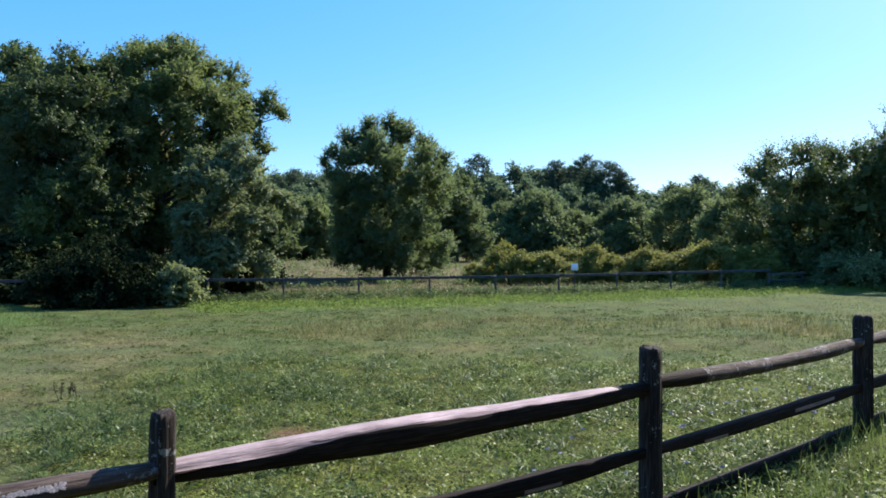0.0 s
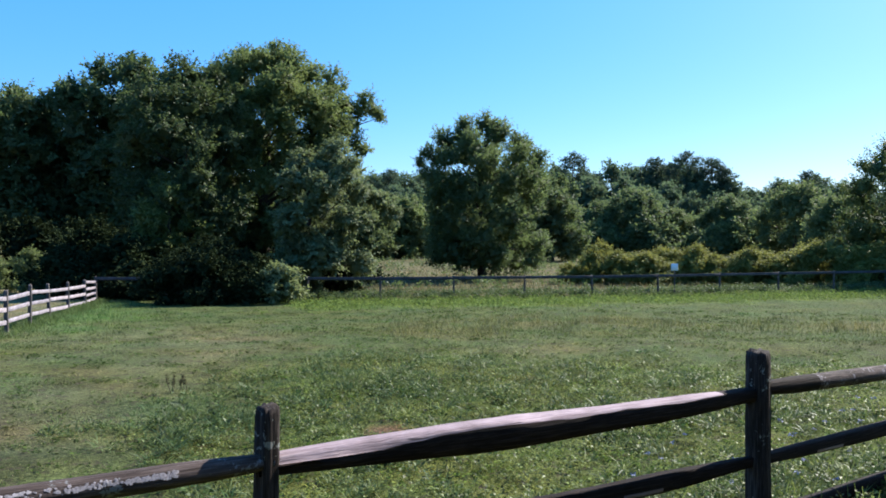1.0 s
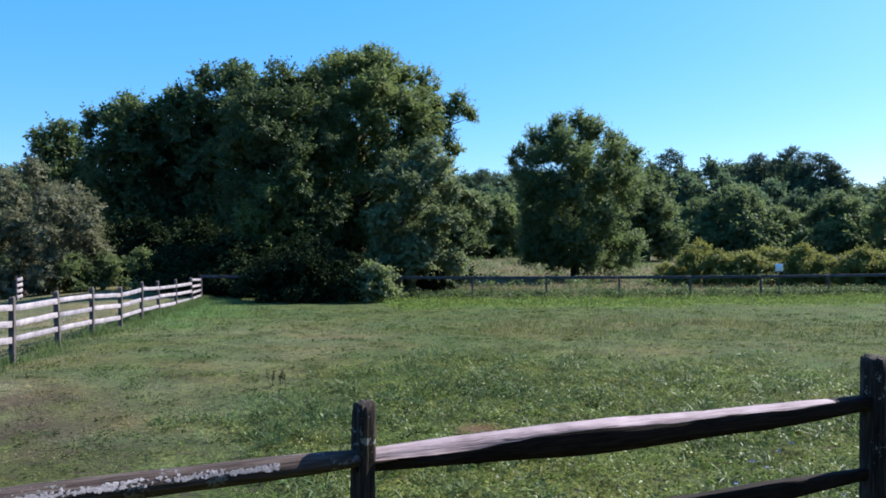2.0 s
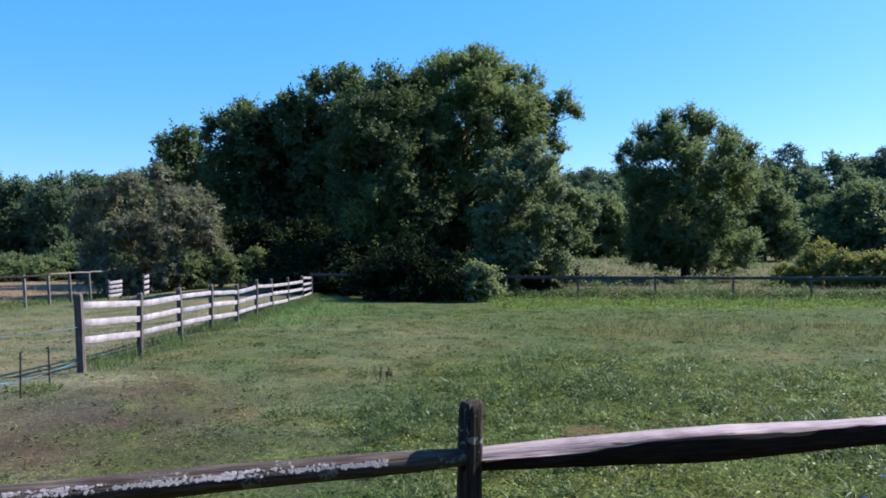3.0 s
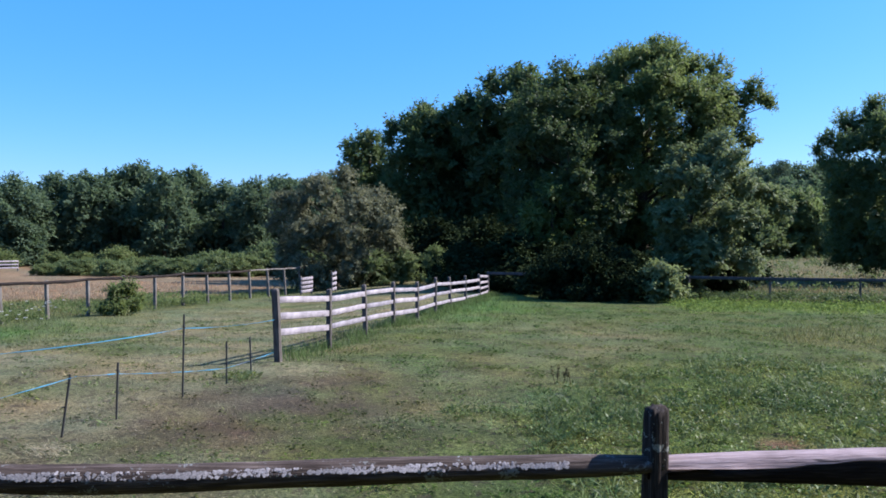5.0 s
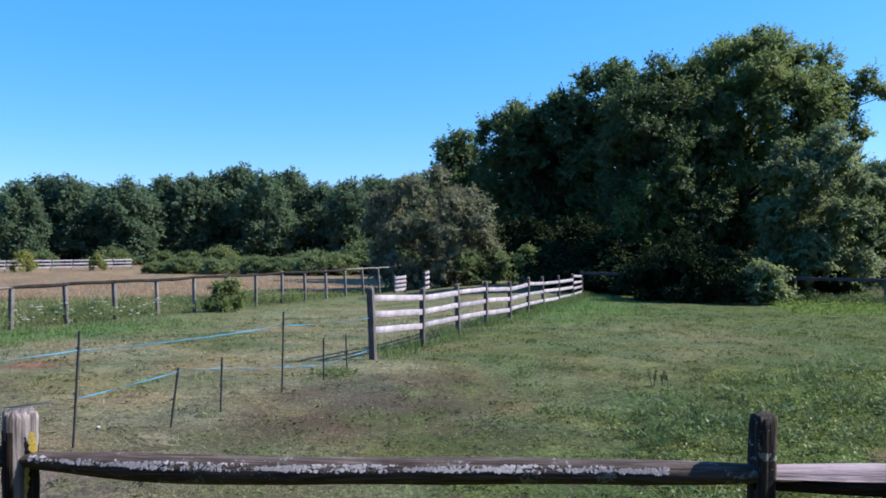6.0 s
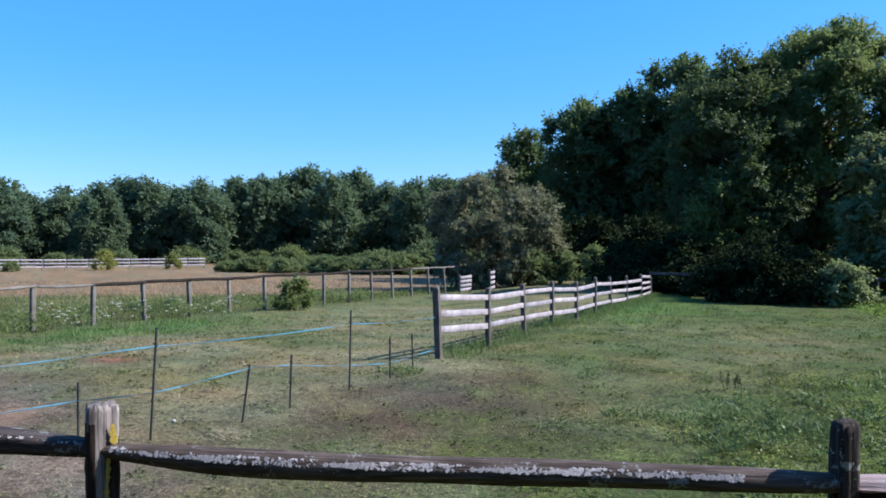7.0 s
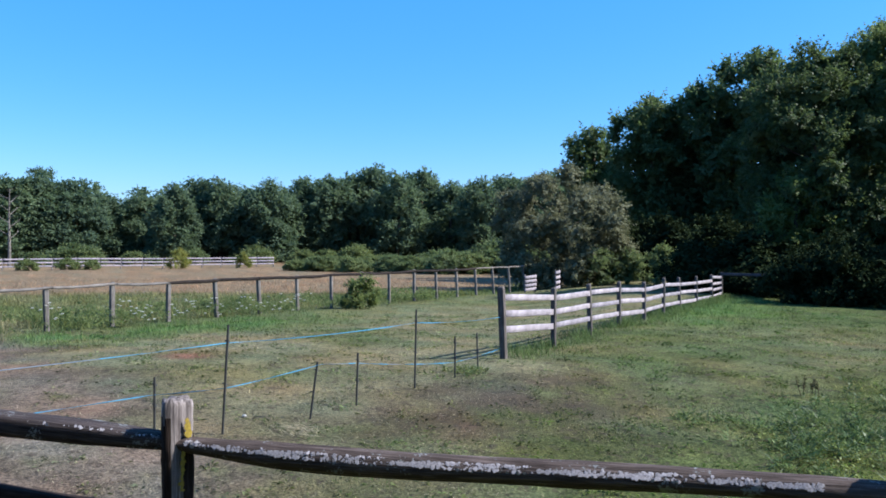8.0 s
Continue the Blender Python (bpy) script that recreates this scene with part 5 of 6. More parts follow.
def rope(points, name, label, sag, twist, worn=0.0):
    """A flat woven tape, twisted along its run and sagging from hold to hold."""
    pts = []
    for a, b in zip(points[:-1], points[1:]):
        a, b = np.array(a), np.array(b)
        for t in np.linspace(0, 1, 40)[:-1]:
            p = a + (b - a) * t
            p[2] -= sag * 4 * t * (1 - t) * np.linalg.norm(b - a) / 3
            pts.append(p)
    pts.append(np.array(points[-1]))
    pts = np.array(pts)
    run = np.concatenate([[0], np.cumsum(np.linalg.norm(np.diff(pts, axis=0), axis=1))])
    turn = run * 2 * math.pi / twist + 0.8 * np.sin(run * 2.1)
    side = unit(np.cross(unit(np.gradient(pts, axis=0)), np.array([0, 0, 1.0])))
    up = np.array([0, 0, 1.0])
    wide = side * np.cos(turn)[:, None] + up * np.sin(turn)[:, None]
    thin = -side * np.sin(turn)[:, None] + up * np.cos(turn)[:, None]
    v = np.stack([pts + wide * 0.0042 * a + thin * 0.0009 * b for a, b in ((1, 1), (-1, 1), (-1, -1), (1, -1))], 1).reshape(-1, 3)
    i, j = np.meshgrid(np.arange(len(pts) - 1), np.arange(4), indexing="ij")
    q = np.stack([i * 4 + j, i * 4 + (j + 1) % 4, (i + 1) * 4 + (j + 1) % 4, (i + 1) * 4 + j], -1).reshape(-1, 4)
    me = quick_mesh(name, v, q, M_ROPE, smooth_faces=True)
    me.materials.append(M_ROPE_FADED)
    k = np.arange(len(q)) // 4
    me.polygons.foreach_set("material_index", ((np.sin(k * 0.11) + np.sin(k * 0.047 + 1) > 0.6) & (run[k] > worn + 1.5) | (run[k] < worn)).astype(np.int32))
    ob = put(name, me)
    tagged(ob, label, "rope")


def rp(right, ahead, z):
    x, y = lane_point(right, ahead)
    return (x, y, z)


rope([rp(-6.4, 2.6, 0.85), rp(-1.93, 6.96, 0.825), rp(-0.33, 9.16, 0.79), (BOARD_A[0], BOARD_A[1] - 0.07, 0.66)], "fence_tape", "bright blue electric fence tape strung between stakes", 0.03, 3.4, 5.1)
rope([rp(-6.6, 3.4, 0.33), rp(-2.63, 7.0, 0.345), rp(-1.93, 6.96, 0.42), rp(-1.19, 7.65, 0.53), rp(-0.92, 8.25, 0.45), rp(-0.33, 9.16, 0.30), rp(0.16, 9.85, 0.22), (BOARD_A[0], BOARD_A[1] - 0.07, 0.2)], "fence_tape", "blue electric fence tape hanging low along the stakes", 0.02, 1.3)

# ---- grass and weeds ----


def scatter(rng, count, r0, r1, az0, az1, power=1.0):
    r = r0 + (r1 - r0) * rng.rand(count) ** power
    a = np.radians(rng.uniform(az0, az1, count))
    return -r * np.sin(a), r * np.cos(a), r


def blades(name, label, x, y, height, width, tint, rng, mat, lean=0.5, category="grass"):
    n = len(x)
    z = ground_z(x, y)
    a = rng.uniform(0, 2 * np.pi, n)
    base = np.stack([x, y, z - 0.01], 1)
    bend = lean * (0.3 + rng.rand(n))
    top = base + np.stack([np.cos(a) * bend * height, np.sin(a) * bend * height, height], 1)
    b = a + np.pi / 2 + rng.normal(size=n) * 0.4
    s = np.stack([np.cos(b), np.sin(b), np.zeros(n)], 1) * (width / 2)[:, None]
    v = np.stack([base - s * 0.8, base + s * 0.8, top + s * 0.3, top - s * 0.3], 1)
    q = np.arange(n * 4).reshape(-1, 4)
    me = quick_mesh(name, v.reshape(-1, 3), q, mat, np.repeat(tint, 4, axis=0))
    tagged(put(name, me), label, category, kind="stuff")


def thin_out(rng, keep, *arrays):
    k = rng.rand(len(keep)) < keep
    return [a[k] for a in arrays]


rng = np.random.RandomState(9)
x, y, r = scatter(rng, 205000, 3.0, 17, -36, 86, 1.1)
soil, dry, weeds, seed, strip, meadow, lush, field = zones(x, y)
x, y, r, dry, weeds = thin_out(rng, (1 - 0.85 * soil) * (1 - 0.4 * dry), x, y, r, dry, weeds)
tint = cover(x, y) * rng.uniform(0.55, 1.75, (len(x), 1)) * np.clip(1 + (0.3 + 0.2 * weeds) * waves(x, y, 0.4, 91) + (0.2 + 0.25 * weeds) * waves(x, y, 0.9, 92), 0.35, 1.8)[:, None]
tuft = np.clip(0.7 + 0.55 * waves(x, y, 0.38, 70) + 0.45 * waves(x, y, 0.7, 71) + 0.35 * waves(x, y, 2.1, 72), 0.2, 2.3)
blades("lawn_grass", "short uneven pasture grass, green with worn dry patches", x, y, (0.011 + 0.016 * rng.rand(len(x)) + 0.026 * weeds) * tuft * (0.85 + 0.015 * r), 0.0065 + 0.0008 * r, tint, rng, M_BLADE, 2.3)
x, y, r = scatter(rng, 26000, 0.4, 8, 86, 324, 0.6)
blades("yard_grass", "short worn grass behind the rails by the added wall", x, y, rng.uniform(0.02, 0.06, len(x)), np.full(len(x), 0.012), cover(x, y) * rng.uniform(0.6, 1.4, (len(x), 1)), rng, M_BLADE, 1.6)
x, y, r = scatter(rng, 14000, 0.4, 3.2, -36, 86, 0.6)
blades("yard_grass", "short worn grass on the near side of the rails", x, y, rng.uniform(0.02, 0.05, len(x)), np.full(len(x), 0.009), cover(x, y) * rng.uniform(0.6, 1.4, (len(x), 1)), rng, M_BLADE, 1.6)
x, y, r = scatter(rng, 108000, 15, 37, -36, 86)
soil, dry, weeds, seed, strip, meadow, lush, field = zones(x, y)
tuft = np.clip(0.8 + 0.5 * waves(x, y, 1.1, 73), 0.3, 1.8)
tall = 0.04 + 0.13 * seed + 0.05 * strip + 0.10 * lush
tint = cover(x, y) * rng.uniform(0.75, 1.35, (len(x), 1))
blades("pasture_grass", "seeding pasture grass with a lush leafy strip along the back", x, y, tall * tuft * rng.uniform(0.6, 1.3, len(x)), np.full(len(x), 0.017), tint, rng, M_BLADE, 0.9)
x, y, r = scatter(rng, 120000, 22, 130, -34, 86, 1.4)
soil, dry, weeds, seed, strip, meadow, lush, field = zones(x, y)
x, y, r, field, meadow = thin_out(rng, np.maximum(meadow, field) * np.where(r > 50, 0.45, 0.95) + 0.12 * (line_side(x, y, LANE_A, LANE_B) < 0), x, y, r, field, meadow)
tint = cover(x, y) * rng.uniform(1.0, 1.1, (len(x), 1))
blades("meadow_grass", "tall dry tan meadow grass beyond the fences", x, y, rng.uniform(0.1, 0.26, len(x)) * (0.28 + 0.8 * field), 0.0055 * np.sqrt(r), tint, rng, M_DRY, 1.0)

x, y, r = scatter(rng, 150000, 17, 62, 44, 84, 1.2)
beyond = -line_side(x, y, LANE_A, LANE_B)
meadow = zones(x, y)[5]
x, y, r, beyond = thin_out(rng, smooth(-0.6, 0.6, beyond) * (1 - 0.8 * meadow) * np.clip(0.55 + 0.5 * waves(x, y, 4.0, 97), 0.1, 1), x, y, r, beyond)
tint = cover(x, y) * np.array([[1.36, 1.24, 1.2]]) * rng.uniform(0.65, 1.35, (len(x), 1)) * np.clip(1 + 0.25 * waves(x, y, 1.6, 98), 0.5, 1.5)[:, None]
blades("rank_grass", "tall uncut grass beyond the pole fence", x, y, rng.uniform(0.07, 0.22, len(x)) * np.clip(0.8 + 0.4 * waves(x, y, 1.2, 99), 0.3, 1.4), 0.0035 * np.sqrt(r) + 0.004, tint, rng, M_BLADE, 0.8)

n = 15000
t, w = rng.rand(n) ** 0.8, rng.normal(size=n)
x = BOARD_A[0] + (BOARD_B[0] - BOARD_A[0]) * t + 0.925 * (w * 0.28 + 0.12 * waves(t * 20, w * 0, 3.0, 44))
y = BOARD_A[1] + (BOARD_B[1] - BOARD_A[1]) * t + 0.38 * w * 0.28
thick = np.clip(0.5 + 0.6 * waves(x, y, 1.8, 45), 0.08, 1)
x, y, thick = thin_out(rng, thick, x, y, thick)
blades("fence_grass", "longer green grass left standing under the board fence", x, y, rng.uniform(0.05, 0.2, len(x)) * (0.5 + 0.7 * thick), np.full(len(x), 0.012), np.array([[0.10, 0.142, 0.05]]) * rng.uniform(0.6, 1.5, (len(x), 1)), rng, M_BLADE, 0.9)

# broad-leaved weeds and clover near the rails
x, y, r = scatter(rng, 170000, 3.0, 17, -36, 75)
soil, dry, weeds, seed, strip, meadow, lush, field = zones(x, y)
clumped = waves(x, y, 1.0, 31) + 0.6 * waves(x, y, 0.45, 32)
x, y, r, weeds, clumped = thin_out(rng, np.clip(weeds * (0.16 + 0.5 * (clumped > 0.2)) + 0.12 * (1 - dry), 0, 1) * (1 - soil), x, y, r, weeds, clumped)
n = len(x)
nrm = unit(rng.normal(size=(n, 3)) * 0.45 + np.array([0, 0, 1.0]))
d = unit(np.cross(nrm, rng.normal(size=(n, 3))))
size = rng.uniform(0.012, 0.028, n) * (0.8 + 0.5 * weeds)
base = np.stack([x, y, ground_z(x, y) + rng.uniform(0.005, 0.08, n) * (0.35 + weeds * np.clip(1 + 0.6 * clumped, 0.3, 2))], 1)
v, q = leaf_quads(base, d, nrm, size, size * 0.7)
tint = np.repeat(np.array([[0.110, 0.136, 0.043]]) * rng.uniform(0.35, 1.9, (n, 1)) * np.clip(1 + 0.3 * clumped, 0.5, 1.7)[:, None], 4, axis=0)
tagged(put("pasture_weeds", quick_mesh("pasture_weeds", v, q, M_BROAD, tint)), "low clover and broad-leaved weeds in the pasture", "weeds", kind="stuff")

# taller clumps of weeds with dark gaps between
k = 5200
cx, cy, cr = scatter(rng, k, 4.6, 14.0, -34, 42, 0.95)
tall_at = waves(cx, cy, 2.4, 81)
keep = rng.rand(k) < zones(cx, cy)[2] * np.clip(0.45 + 0.8 * tall_at + 0.5 * waves(cx, cy, 0.9, 82), 0.04, 1)
cx, cy, tall_at = cx[keep], cy[keep], tall_at[keep]
for az, dist_, wide_, many in ((23, 8.0, 0.85, 120), (25.5, 7.3, 0.6, 40), (15.5, 9.2, 1.5, 110), (6, 9.0, 1.5, 80), (9, 11.0, 1.6, 60), (-8, 8.5, 1.6, 60), (49.5, 10.2, 0.28, 16), (46.4, 12.9, 0.3, 12)):      # the ranker patches
    px, py = polar(az, dist_)
    cx, cy = np.concatenate([cx, px + rng.normal(size=many) * wide_ * 0.6]), np.concatenate([cy, py + rng.normal(size=many) * wide_ * 0.5])
    tall_at = np.concatenate([tall_at, np.full(many, 1.6 if wide_ > 0.5 else 0.2)])
clear_ = np.min([np.hypot((cx - a) / (b + 0.25), (cy - c) / (d_ + 0.3)) for a, c, b, d_ in RED_SPOTS], axis=0) > 1
cx, cy, tall_at = cx[clear_], cy[clear_], tall_at[clear_]
each = 30
n = len(cx) * each
reach_ = np.repeat(rng.uniform(0.035, 0.11, len(cx)), each)
rise = np.repeat(rng.uniform(0.035, 0.085, len(cx)) * (1 + 0.75 * np.clip(tall_at, -0.6, 2.2)), each)
a_, f_ = rng.uniform(0, 6.28, n), np.sqrt(rng.rand(n))
x, y = np.repeat(cx, each) + np.cos(a_) * f_ * reach_, np.repeat(cy, each) + np.sin(a_) * f_ * reach_
out_ = np.stack([np.cos(a_), np.sin(a_), np.zeros(n)], 1)
d = unit(out_ * (0.35 + 0.6 * f_)[:, None] + np.array([0, 0, 0.55]) + rng.normal(size=(n, 3)) * 0.35)
nrm = unit(np.array([0, 0, 1.0]) - out_ * 0.25 + rng.normal(size=(n, 3)) * 0.4)
grassy = np.repeat(rng.rand(len(cx)) < 0.42, each)
size = np.where(grassy, rng.uniform(0.06, 0.16, n), rng.uniform(0.018, 0.036, n) * np.repeat(rng.choice([0.8, 1.1, 1.6], len(cx), p=[0.4, 0.4, 0.2]), each))
base = np.stack([x, y, ground_z(x, y) + 0.008 + rise * rng.rand(n) * (1.25 - 0.75 * f_) * np.where(grassy, 0.4, 1.0)], 1)
v, q = leaf_quads(base, d, nrm, size, np.where(grassy, 0.009, size * 0.55), 0.25)
hue = rng.rand(len(cx), 1) * np.where(tall_at > 1.5, 0.45, 0.95)[:, None]
shade_ = np.array([[0.060, 0.108, 0.040]]) * (1 - hue) + np.array([[0.184, 0.208, 0.068]]) * hue
tint = np.repeat(np.repeat(shade_ * rng.uniform(0.75, 1.25, (len(cx), 1)), each, axis=0) * rng.uniform(0.65, 1.35, (n, 1)), 4, axis=0)
tagged(put("weed_clumps", quick_mesh("weed_clumps", v, q, M_BROAD, tint)), "taller clumps of leafy weeds standing in the pasture", "weeds", kind="stuff")

# leafy growth in the strip along the back
x, y = rng.uniform(-16, 20, 150000), rng.uniform(20.5, 37, 150000)
strip = zones(x, y)[4]
x, y = thin_out(rng, strip * 0.8, x, y)
n = len(x)
nrm = unit(rng.normal(size=(n, 3)) * 0.6 + np.array([0, 0, 0.9]))
d = unit(np.cross(nrm, rng.normal(size=(n, 3))))
size = rng.uniform(0.04, 0.10, n)
base = np.stack([x, y, ground_z(x, y) + rng.uniform(0.01, 0.2, n) * np.clip(0.8 + 0.5 * waves(x, y, 1.2, 77), 0.2, 1.6)], 1)
v, q = leaf_quads(base, d, nrm, size, size * 0.6)
tint = np.repeat(np.array([STRIP]) * rng.uniform(0.75, 1.6, (n, 1)), 4, axis=0)
tagged(put("strip_weeds", quick_mesh("strip_weeds", v, q, M_STRIP, tint)), "bright green leafy weeds in a strip before the fence", "weeds", kind="stuff")
# low rosettes and tufts left on the grazed part
k = 15000
cx, cy, cr = scatter(rng, k, 4.5, 24, -34, 78, 1.15)
soil, dry, weeds, seed, strip, meadow, lush, field = zones(cx, cy)
keep = rng.rand(k) < np.clip(0.3 + 0.5 * waves(cx, cy, 1.4, 85) + 0.35 * waves(cx, cy, 0.5, 86), 0.04, 1) * (1 - 0.75 * soil) * (1 - 0.5 * dry)
cx, cy, cr = cx[keep], cy[keep], cr[keep]
each = 11
n = len(cx) * each
a_, f_ = rng.uniform(0, 6.28, n), np.sqrt(rng.rand(n))
reach_ = np.repeat(rng.uniform(0.03, 0.12, len(cx)), each)
x, y = np.repeat(cx, each) + np.cos(a_) * f_ * reach_ * 1.5, np.repeat(cy, each) + np.sin(a_) * f_ * reach_
out_ = np.stack([np.cos(a_), np.sin(a_), np.zeros(n)], 1)
d = unit(out_ + np.array([0, 0, 0.3]) + rng.normal(size=(n, 3)) * 0.3)
nrm = unit(np.array([0, 0, 1.0]) + rng.normal(size=(n, 3)) * 0.3)
size = rng.uniform(0.018, 0.05, n) * (0.8 + 0.035 * np.repeat(cr, each))
base = np.stack([x, y, ground_z(x, y) + rng.uniform(0.004, 0.045, n) * (1.2 - f_)], 1)
v, q = leaf_quads(base, d, nrm, size, size * 0.45, 0.2)
tint = np.repeat(np.repeat(cover(cx, cy) * np.array([[0.72, 0.95, 0.66]]) * rng.uniform(0.45, 1.3, (len(cx), 1)), each, axis=0) * rng.uniform(0.75, 1.25, (n, 1)), 4, axis=0)
tagged(put("turf_rosettes", quick_mesh("turf_rosettes", v, q, M_STRIP, tint)), "low rosettes of weeds in the grazed turf", "weeds", kind="stuff")

# rank weeds along the back fence and by the near rails
rng = np.random.RandomState(12)
cl = []
for k in range(900):
    x = rng.uniform(-9.5, 18)
    y = np.interp(x, *BACK_LINE) + rng.uniform(-0.6, 2.2)
    s_ = rng.uniform(0.1, 0.26)
    cl.append((x, y, gz(x, y) + s_ * 0.5 + rng.uniform(0, 0.1), s_))
tagged(put("fence_weeds", crown_mesh("fence_weeds", cl, M_LEAF_DIMMED, rng, 100, 0.065, 0.9)), "rank dark green weeds along the foot of the back fence", "weeds", kind="stuff")
cl = []
for k in range(300):
    x, y = polar(rng.uniform(-4, 17), rng.uniform(36, 78))
    s_ = rng.uniform(0.12, 0.42)
    cl.append((x, y, gz(x, y) + s_ * 0.4, s_))
tagged(put("meadow_weeds", crown_mesh("meadow_weeds", cl, M_LEAF_B, rng, 26, 0.13, 1.0)), "rough green weeds scattered over the dry meadow", "weeds", kind="stuff")
cl = []
for k in range(240):
    t = rng.rand()
    x, y = 1.9 + 3.4 * t, 4.55 + 3.0 * t
    w = rng.uniform(0.25, 1.3)
    x, y = x + 0.66 * w, y - 0.75 * w
    s_ = rng.uniform(0.05, 0.13)
    cl.append((x, y, gz(x, y) + s_ * 0.5 + rng.uniform(0, 0.12), s_))
tagged(put("rail_weeds", crown_mesh("rail_weeds", cl, M_VINE, rng, 330, 0.05, 0.9)), "leafy green weeds growing up round the lowest rail", "weeds", kind="stuff")
n = 6800
t, w = rng.rand(n), rng.normal(size=n) * 0.5 + 0.35
x, y = -4 + 12 * t + 0.66 * w, -0.2 + 9.9 * t + 0.0 * w - 0.75 * w + 0.9
keep = (x > 0.5) & (rng.rand(n) < 0.5 + 0.5 * smooth(1.5, 3.5, x))
x, y = x[keep], y[keep]
blades("rail_grass", "longer seeding grass left uncut under the rails", x, y, rng.uniform(0.07, 0.24, len(x)) * (1 + 0.3 * smooth(2, 4, x)), np.full(len(x), 0.007), np.array([[0.15, 0.2, 0.062]]) * rng.uniform(0.7, 1.4, (len(x), 1)), rng, M_BLADE, 0.6)
cl = []
for k in range(34):
    t, w = rng.rand() ** 1.4, rng.uniform(-0.9, 0.1)
    x, y = 0.9 + 4.0 * t + 0.66 * w, 4.6 + 3.3 * t - 0.75 * w
    cl.append((x, y, gz(x, y) + rng.uniform(0.15, 0.45), 0.012))
tagged(put("chicory_flowers", crown_mesh("chicory_flowers", cl, M_CHICORY, rng, 3000, 0.016, 0.5)), "small pale blue chicory flowers among the weeds", "flowers", kind="stuff")
# straw trodden into the bare track
x, y, r = scatter(rng, 60000, 4, 14, 12, 86)
soil, dry, weeds, seed, strip, meadow, lush, field = zones(x, y)
x, y = thin_out(rng, np.clip(0.5 * soil + 0.4 * dry + 0.07 * (1 - weeds), 0, 1) * 0.55 * np.clip(0.7 + 0.8 * waves(x, y, 1.5, 95), 0.1, 2), x, y)
n = len(x)
a = rng.uniform(0, 6.28, n)
d = unit(np.stack([np.cos(a), np.sin(a), rng.uniform(-0.05, 0.2, n)], 1))
v, q = leaf_quads(np.stack([x, y, ground_z(x, y) + 0.012], 1), d, np.tile([0.0, 0, 1], (n, 1)), rng.uniform(0.015, 0.06, n), np.full(n, 0.0045))
tagged(put("straw", quick_mesh("straw", v, q, M_BLADE, np.repeat(np.array([[0.44, 0.37, 0.25]]) * rng.uniform(0.6, 1.2, (n, 1)), 4, axis=0))), "scattered straw trodden into worn ground", "straw", kind="stuff")

cx, cy = lane_point(-1.36, 7.15)
n = 240
a = rng.normal(size=n) * 0.5 + 0.4
d = unit(np.stack([np.cos(a), np.sin(a), rng.uniform(-0.1, 0.25, n)], 1))
x, y = cx + rng.normal(size=n) * 0.13, cy + rng.normal(size=n) * 0.09
v, q = leaf_quads(np.stack([x, y, ground_z(x, y) + rng.uniform(0.008, 0.035, n)], 1), d, np.tile([0.0, 0, 1], (n, 1)), rng.uniform(0.05, 0.16, n), np.full(n, 0.005))
tagged(put("straw_bunch", quick_mesh("straw_bunch", v, q, M_BLADE, np.repeat(np.array([[0.46, 0.39, 0.27]]) * rng.uniform(0.6, 1.2, (n, 1)), 4, axis=0))), "small bunch of pale straw lying in the lane", "straw", kind="stuff")

# ---- bush, flowers and gate by the lane ----
x, y = lane_point(-2.85, 27.0)
plant_bush("bush", "small dark green bush growing through the pole fence", bush_mesh(44, 0.72, 1.25, M_LEAF, 0.085, 0.34, 22, (0.14, 0.32), 0.16), x, y)


cl = []
for k in range(900):
    t = rng.uniform(-0.28, 0.75)
    x, y = LANE_A[0] + (LANE_B[0] - LANE_A[0]) * t, LANE_A[1] + (LANE_B[1] - LANE_A[1]) * t
    if math.sin(t * 31) + 0.6 * math.sin(t * 83 + 1) < 0.1 and k % 4:
        continue
    w, s_ = rng.uniform(-2.2, 0.9), rng.uniform(0.06, 0.2)
    cl.append((x + 0.94 * w, y + 0.33 * w, gz(x, y) + s_ * 0.5 + rng.uniform(0, 0.3), s_))
tagged(put("lane_weeds", crown_mesh("lane_weeds", cl, M_LEAF, rng, 110, 0.065, 1.1)), "rank green weeds growing through the pole fence", "weeds", kind="stuff")


def wild_carrot(seed, right, ahead):
    rng = np.random.RandomState(seed)
    x, y = lane_point(right, ahead)
    e = thing("wild_carrot", "white-flowered wild carrot plant in rank grass by the fence", "flower", Matrix.Translation((x, y, gz(x, y))), "wild carrot flowers")
    stems, heads = [], []
    for k in range(11):
        dx, dy, h = rng.normal() * 0.3, rng.normal() * 0.28, rng.uniform(0.25, 0.72)
        t = np.linspace(0, 1, 4)
        stems.append(tube(np.stack([dx * (0.75 + 0.25 * t ** 2), dy * (0.75 + 0.25 * t ** 2), h * t], 1), np.full(4, 0.0035), 5))
        for j in range(9):
            a, r = rng.uniform(0, 6.28), rng.uniform(0, 0.04)
            heads.append((dx + r * math.cos(a), dy + r * math.sin(a), h + 0.01 - r * 0.2, 0.009))
    v, q = join(stems)
    tagged(put("stem", quick_mesh("stem", v, q, M_LEAF), e), kind="stuff")
    tagged(put("flower_head", crown_mesh("flower_head", heads, M_FLOWER, rng, 700, 0.014, 0.5), e, "flat white flower heads"), kind="stuff")


for k, (r_, a_) in enumerate(((-9.2, 18.2), (-7.3, 18.7), (-6.8, 20.2), (-5.9, 19.8), (-8.1, 19.8), (-5.7, 22.0), (-4.4, 23.4), (-11.2, 18), (-4.8, 21.6))):
    wild_carrot(600 + k, r_, a_)


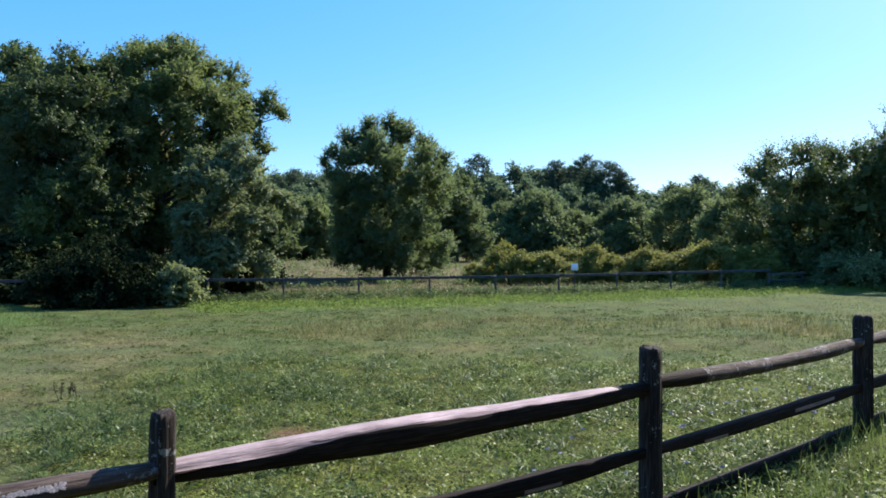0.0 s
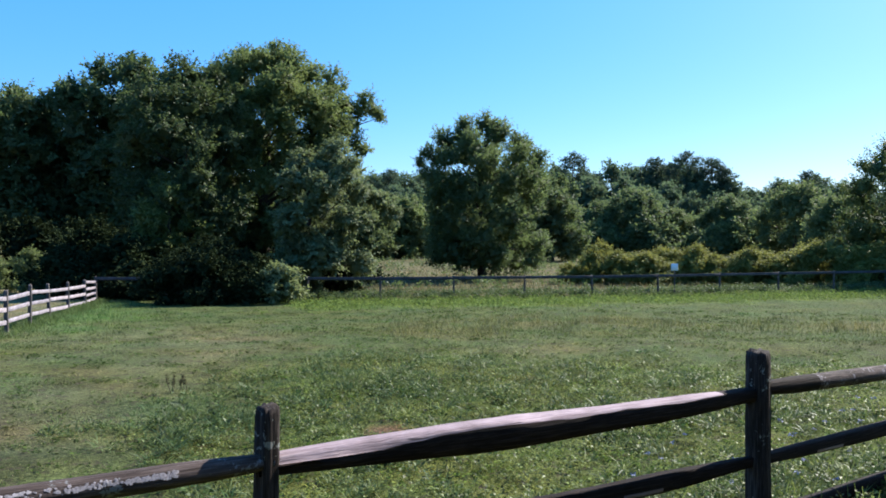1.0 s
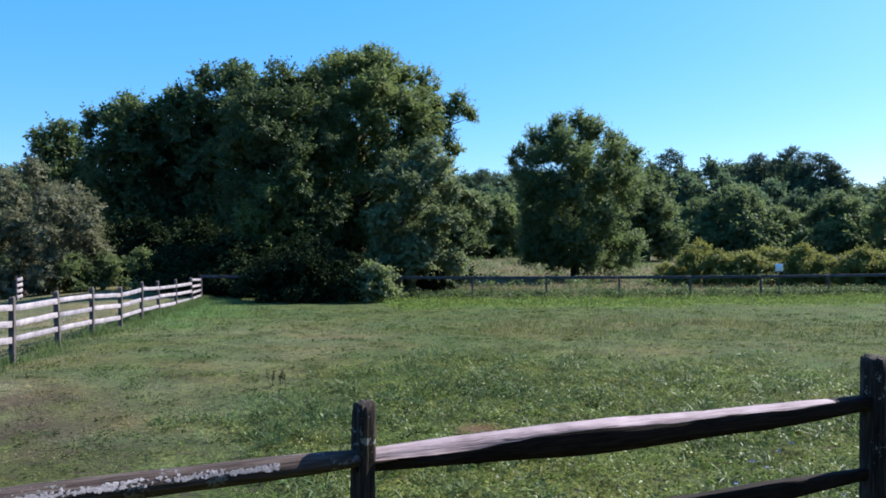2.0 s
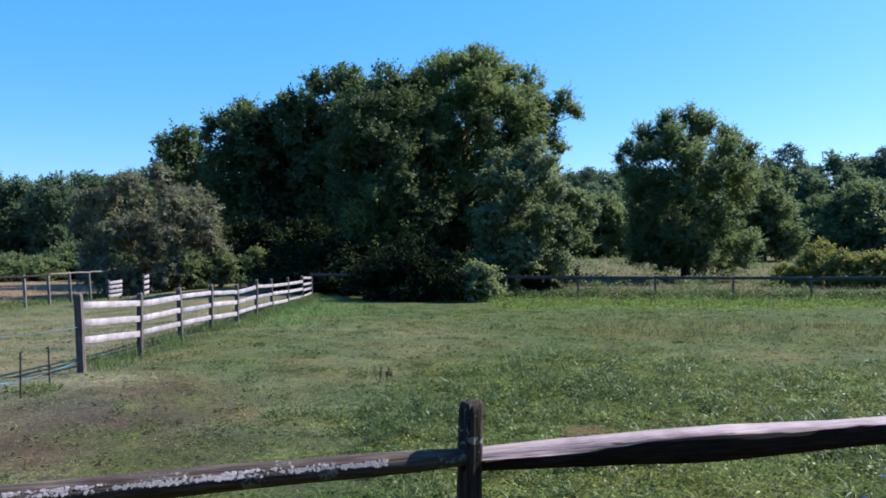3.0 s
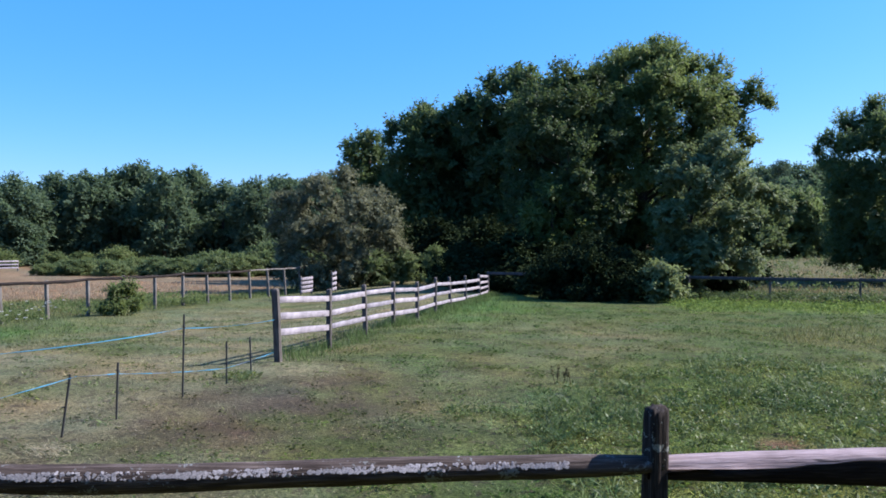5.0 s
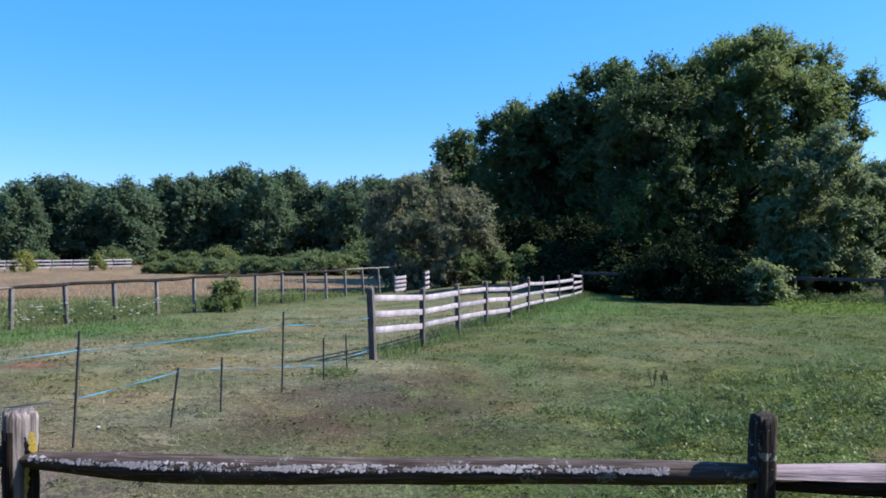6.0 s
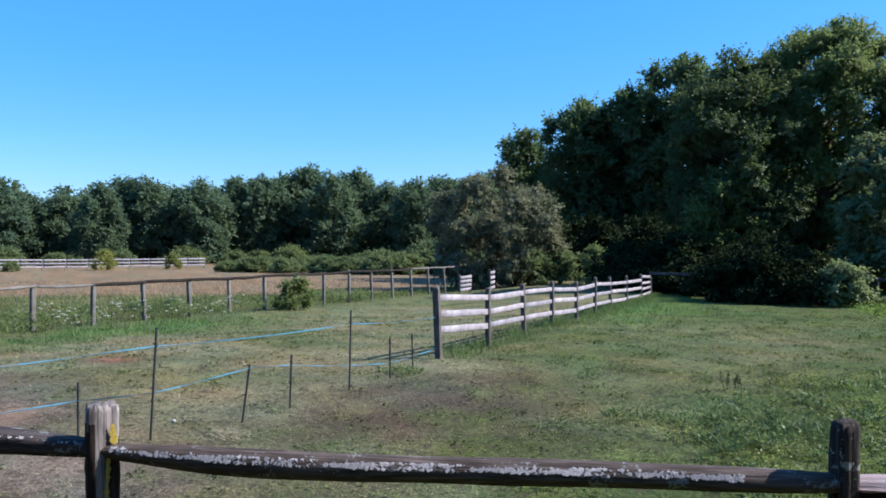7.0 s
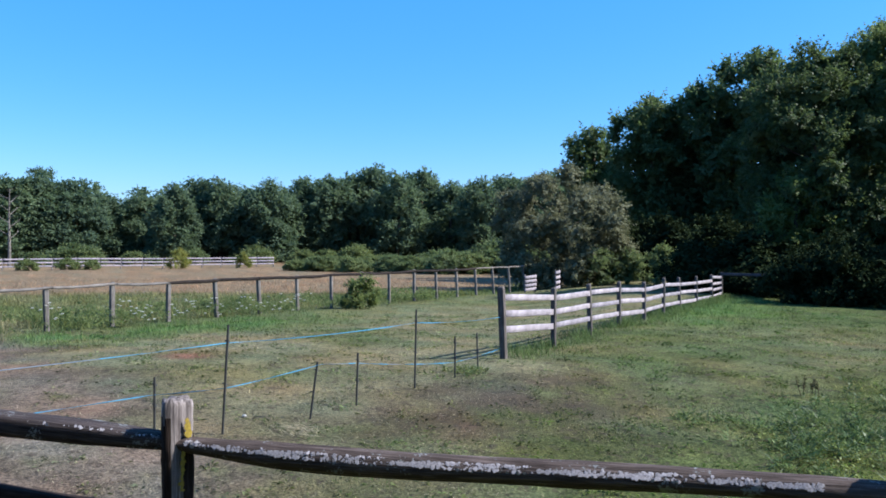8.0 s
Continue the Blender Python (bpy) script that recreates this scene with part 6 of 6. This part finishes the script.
lr = np.random.RandomState(77)
n = 260
upper = lr.rand(n) < 0.62
zz = np.where(upper, 0.905 + 0.07 * lr.rand(n) ** 1.4, 0.68 + 0.19 * lr.rand(n))
side = np.where(upper, 0.041 + lr.normal(size=n) * 0.0045 - 0.1 * (zz - 0.905), 0.021 - 0.05 * (0.87 - zz) + lr.normal(size=n) * 0.0025)
toward = np.array([0.938, -0.345, 0.0])
across = np.array([0.345, 0.938, 0.0])
at = np.array([0, 0, 0]) + across * side[:, None] + toward * (0.074 - 0.35 * np.abs(side[:, None])) + np.stack([0 * zz, 0 * zz, zz], 1)
solid("lichen", crusts(at, np.tile(toward + 0.3 * across, (n, 1)), lr), M_YELLOW, fence, Matrix(), "yellow lichen streak on the post")["kind"] = "stuff"


def board_gate(label, a, b, height, n):
    """A small slatted gate leaf from a to b."""
    (xa, ya), (xb, yb) = a, b
    z = gz(xa, ya)
    e = thing("board_gate", label, "gate", Matrix.Translation((xa, ya, z)), "gates at the lane's end")
    L = math.hypot(xb - xa, yb - ya)
    m = xalong((0, 0, 0), (xb - xa, yb - ya, 0.0))
    for k in range(n):
        zz = 0.15 + (height - 0.25) * k / (n - 1)
        solid("slat", board_vq(L, 0.14, 0.025, 700 + k), M_BOARD, e, m @ Matrix.Translation((0, -0.03, zz)) @ pose(0, 0, 0, 0, -3, 0), smooth_faces=False)
    for f in (0.05, L - 0.05):
        solid("stile", hewn_post(720 + int(f * 10), 0.08, 0.05, height + 0.05, buried=0.0), M_GREYPOST, e, m @ Matrix.Translation((f, 0.01, 0.0)))


def gate_point(right, ahead):
    return right * 0.693 - ahead * 0.7209 - 0.1, right * 0.7209 + ahead * 0.693 + 0.03


board_gate("small faded slatted gate hanging open at the lane's end", gate_point(0.83, 38.2), gate_point(1.42, 38.8), 0.86, 4)
board_gate("slatted gate leaf seen nearly edge-on in shade", gate_point(2.33, 38.2), gate_point(2.58, 38.8), 1.0, 4)

# dock plant and a pale stone in the pasture
e = thing("dock_plant", "small dead dock plant with dark upright stems", "plant", Matrix.Translation((-4.22, 8.7, gz(-4.22, 8.7))))
dr = np.random.RandomState(31)
for k in range(7):
    t = np.linspace(0, 1, 6)
    dx, dy, h = dr.uniform(-0.11, 0.11), dr.uniform(-0.08, 0.08), dr.uniform(0.07, 0.2)
    lean_ = dr.uniform(-0.06, 0.06)
    stalk = np.stack([dx + lean_ * t, dy + 0.02 * np.sin(3 * t + k), h * t], 1)
    stem = solid("stem", tube(stalk, np.linspace(0.004, 0.0025, 6), 6), M_BARK, e, Matrix())
    put("seed_head", crown_mesh("seed_head", [(dx + lean_ * f, dy, h * f, 0.012) for f in (0.55, 0.7, 0.85, 1.0)], M_DOCK, dr, 3000, 0.018, 1.2), stem, "dark seed head")
bm = bmesh.new()
bmesh.ops.create_icosphere(bm, subdivisions=2, radius=0.022)
for v_ in bm.verts:
    v_.co = Vector((v_.co.x * 1.2, v_.co.y, v_.co.z * 0.75)) * (1 + 0.25 * noise.noise(v_.co * 14))
me = bpy.data.meshes.new("stone")
bm.to_mesh(me)
bm.free()
me.materials.append(M_STONE)
x, y = lane_point(-1.95, 7.62)
tagged(put("stone", me, m=Matrix.Translation((x, y, gz(x, y) + 0.02))), "pale fist-sized stone lying on worn grass", "stone")
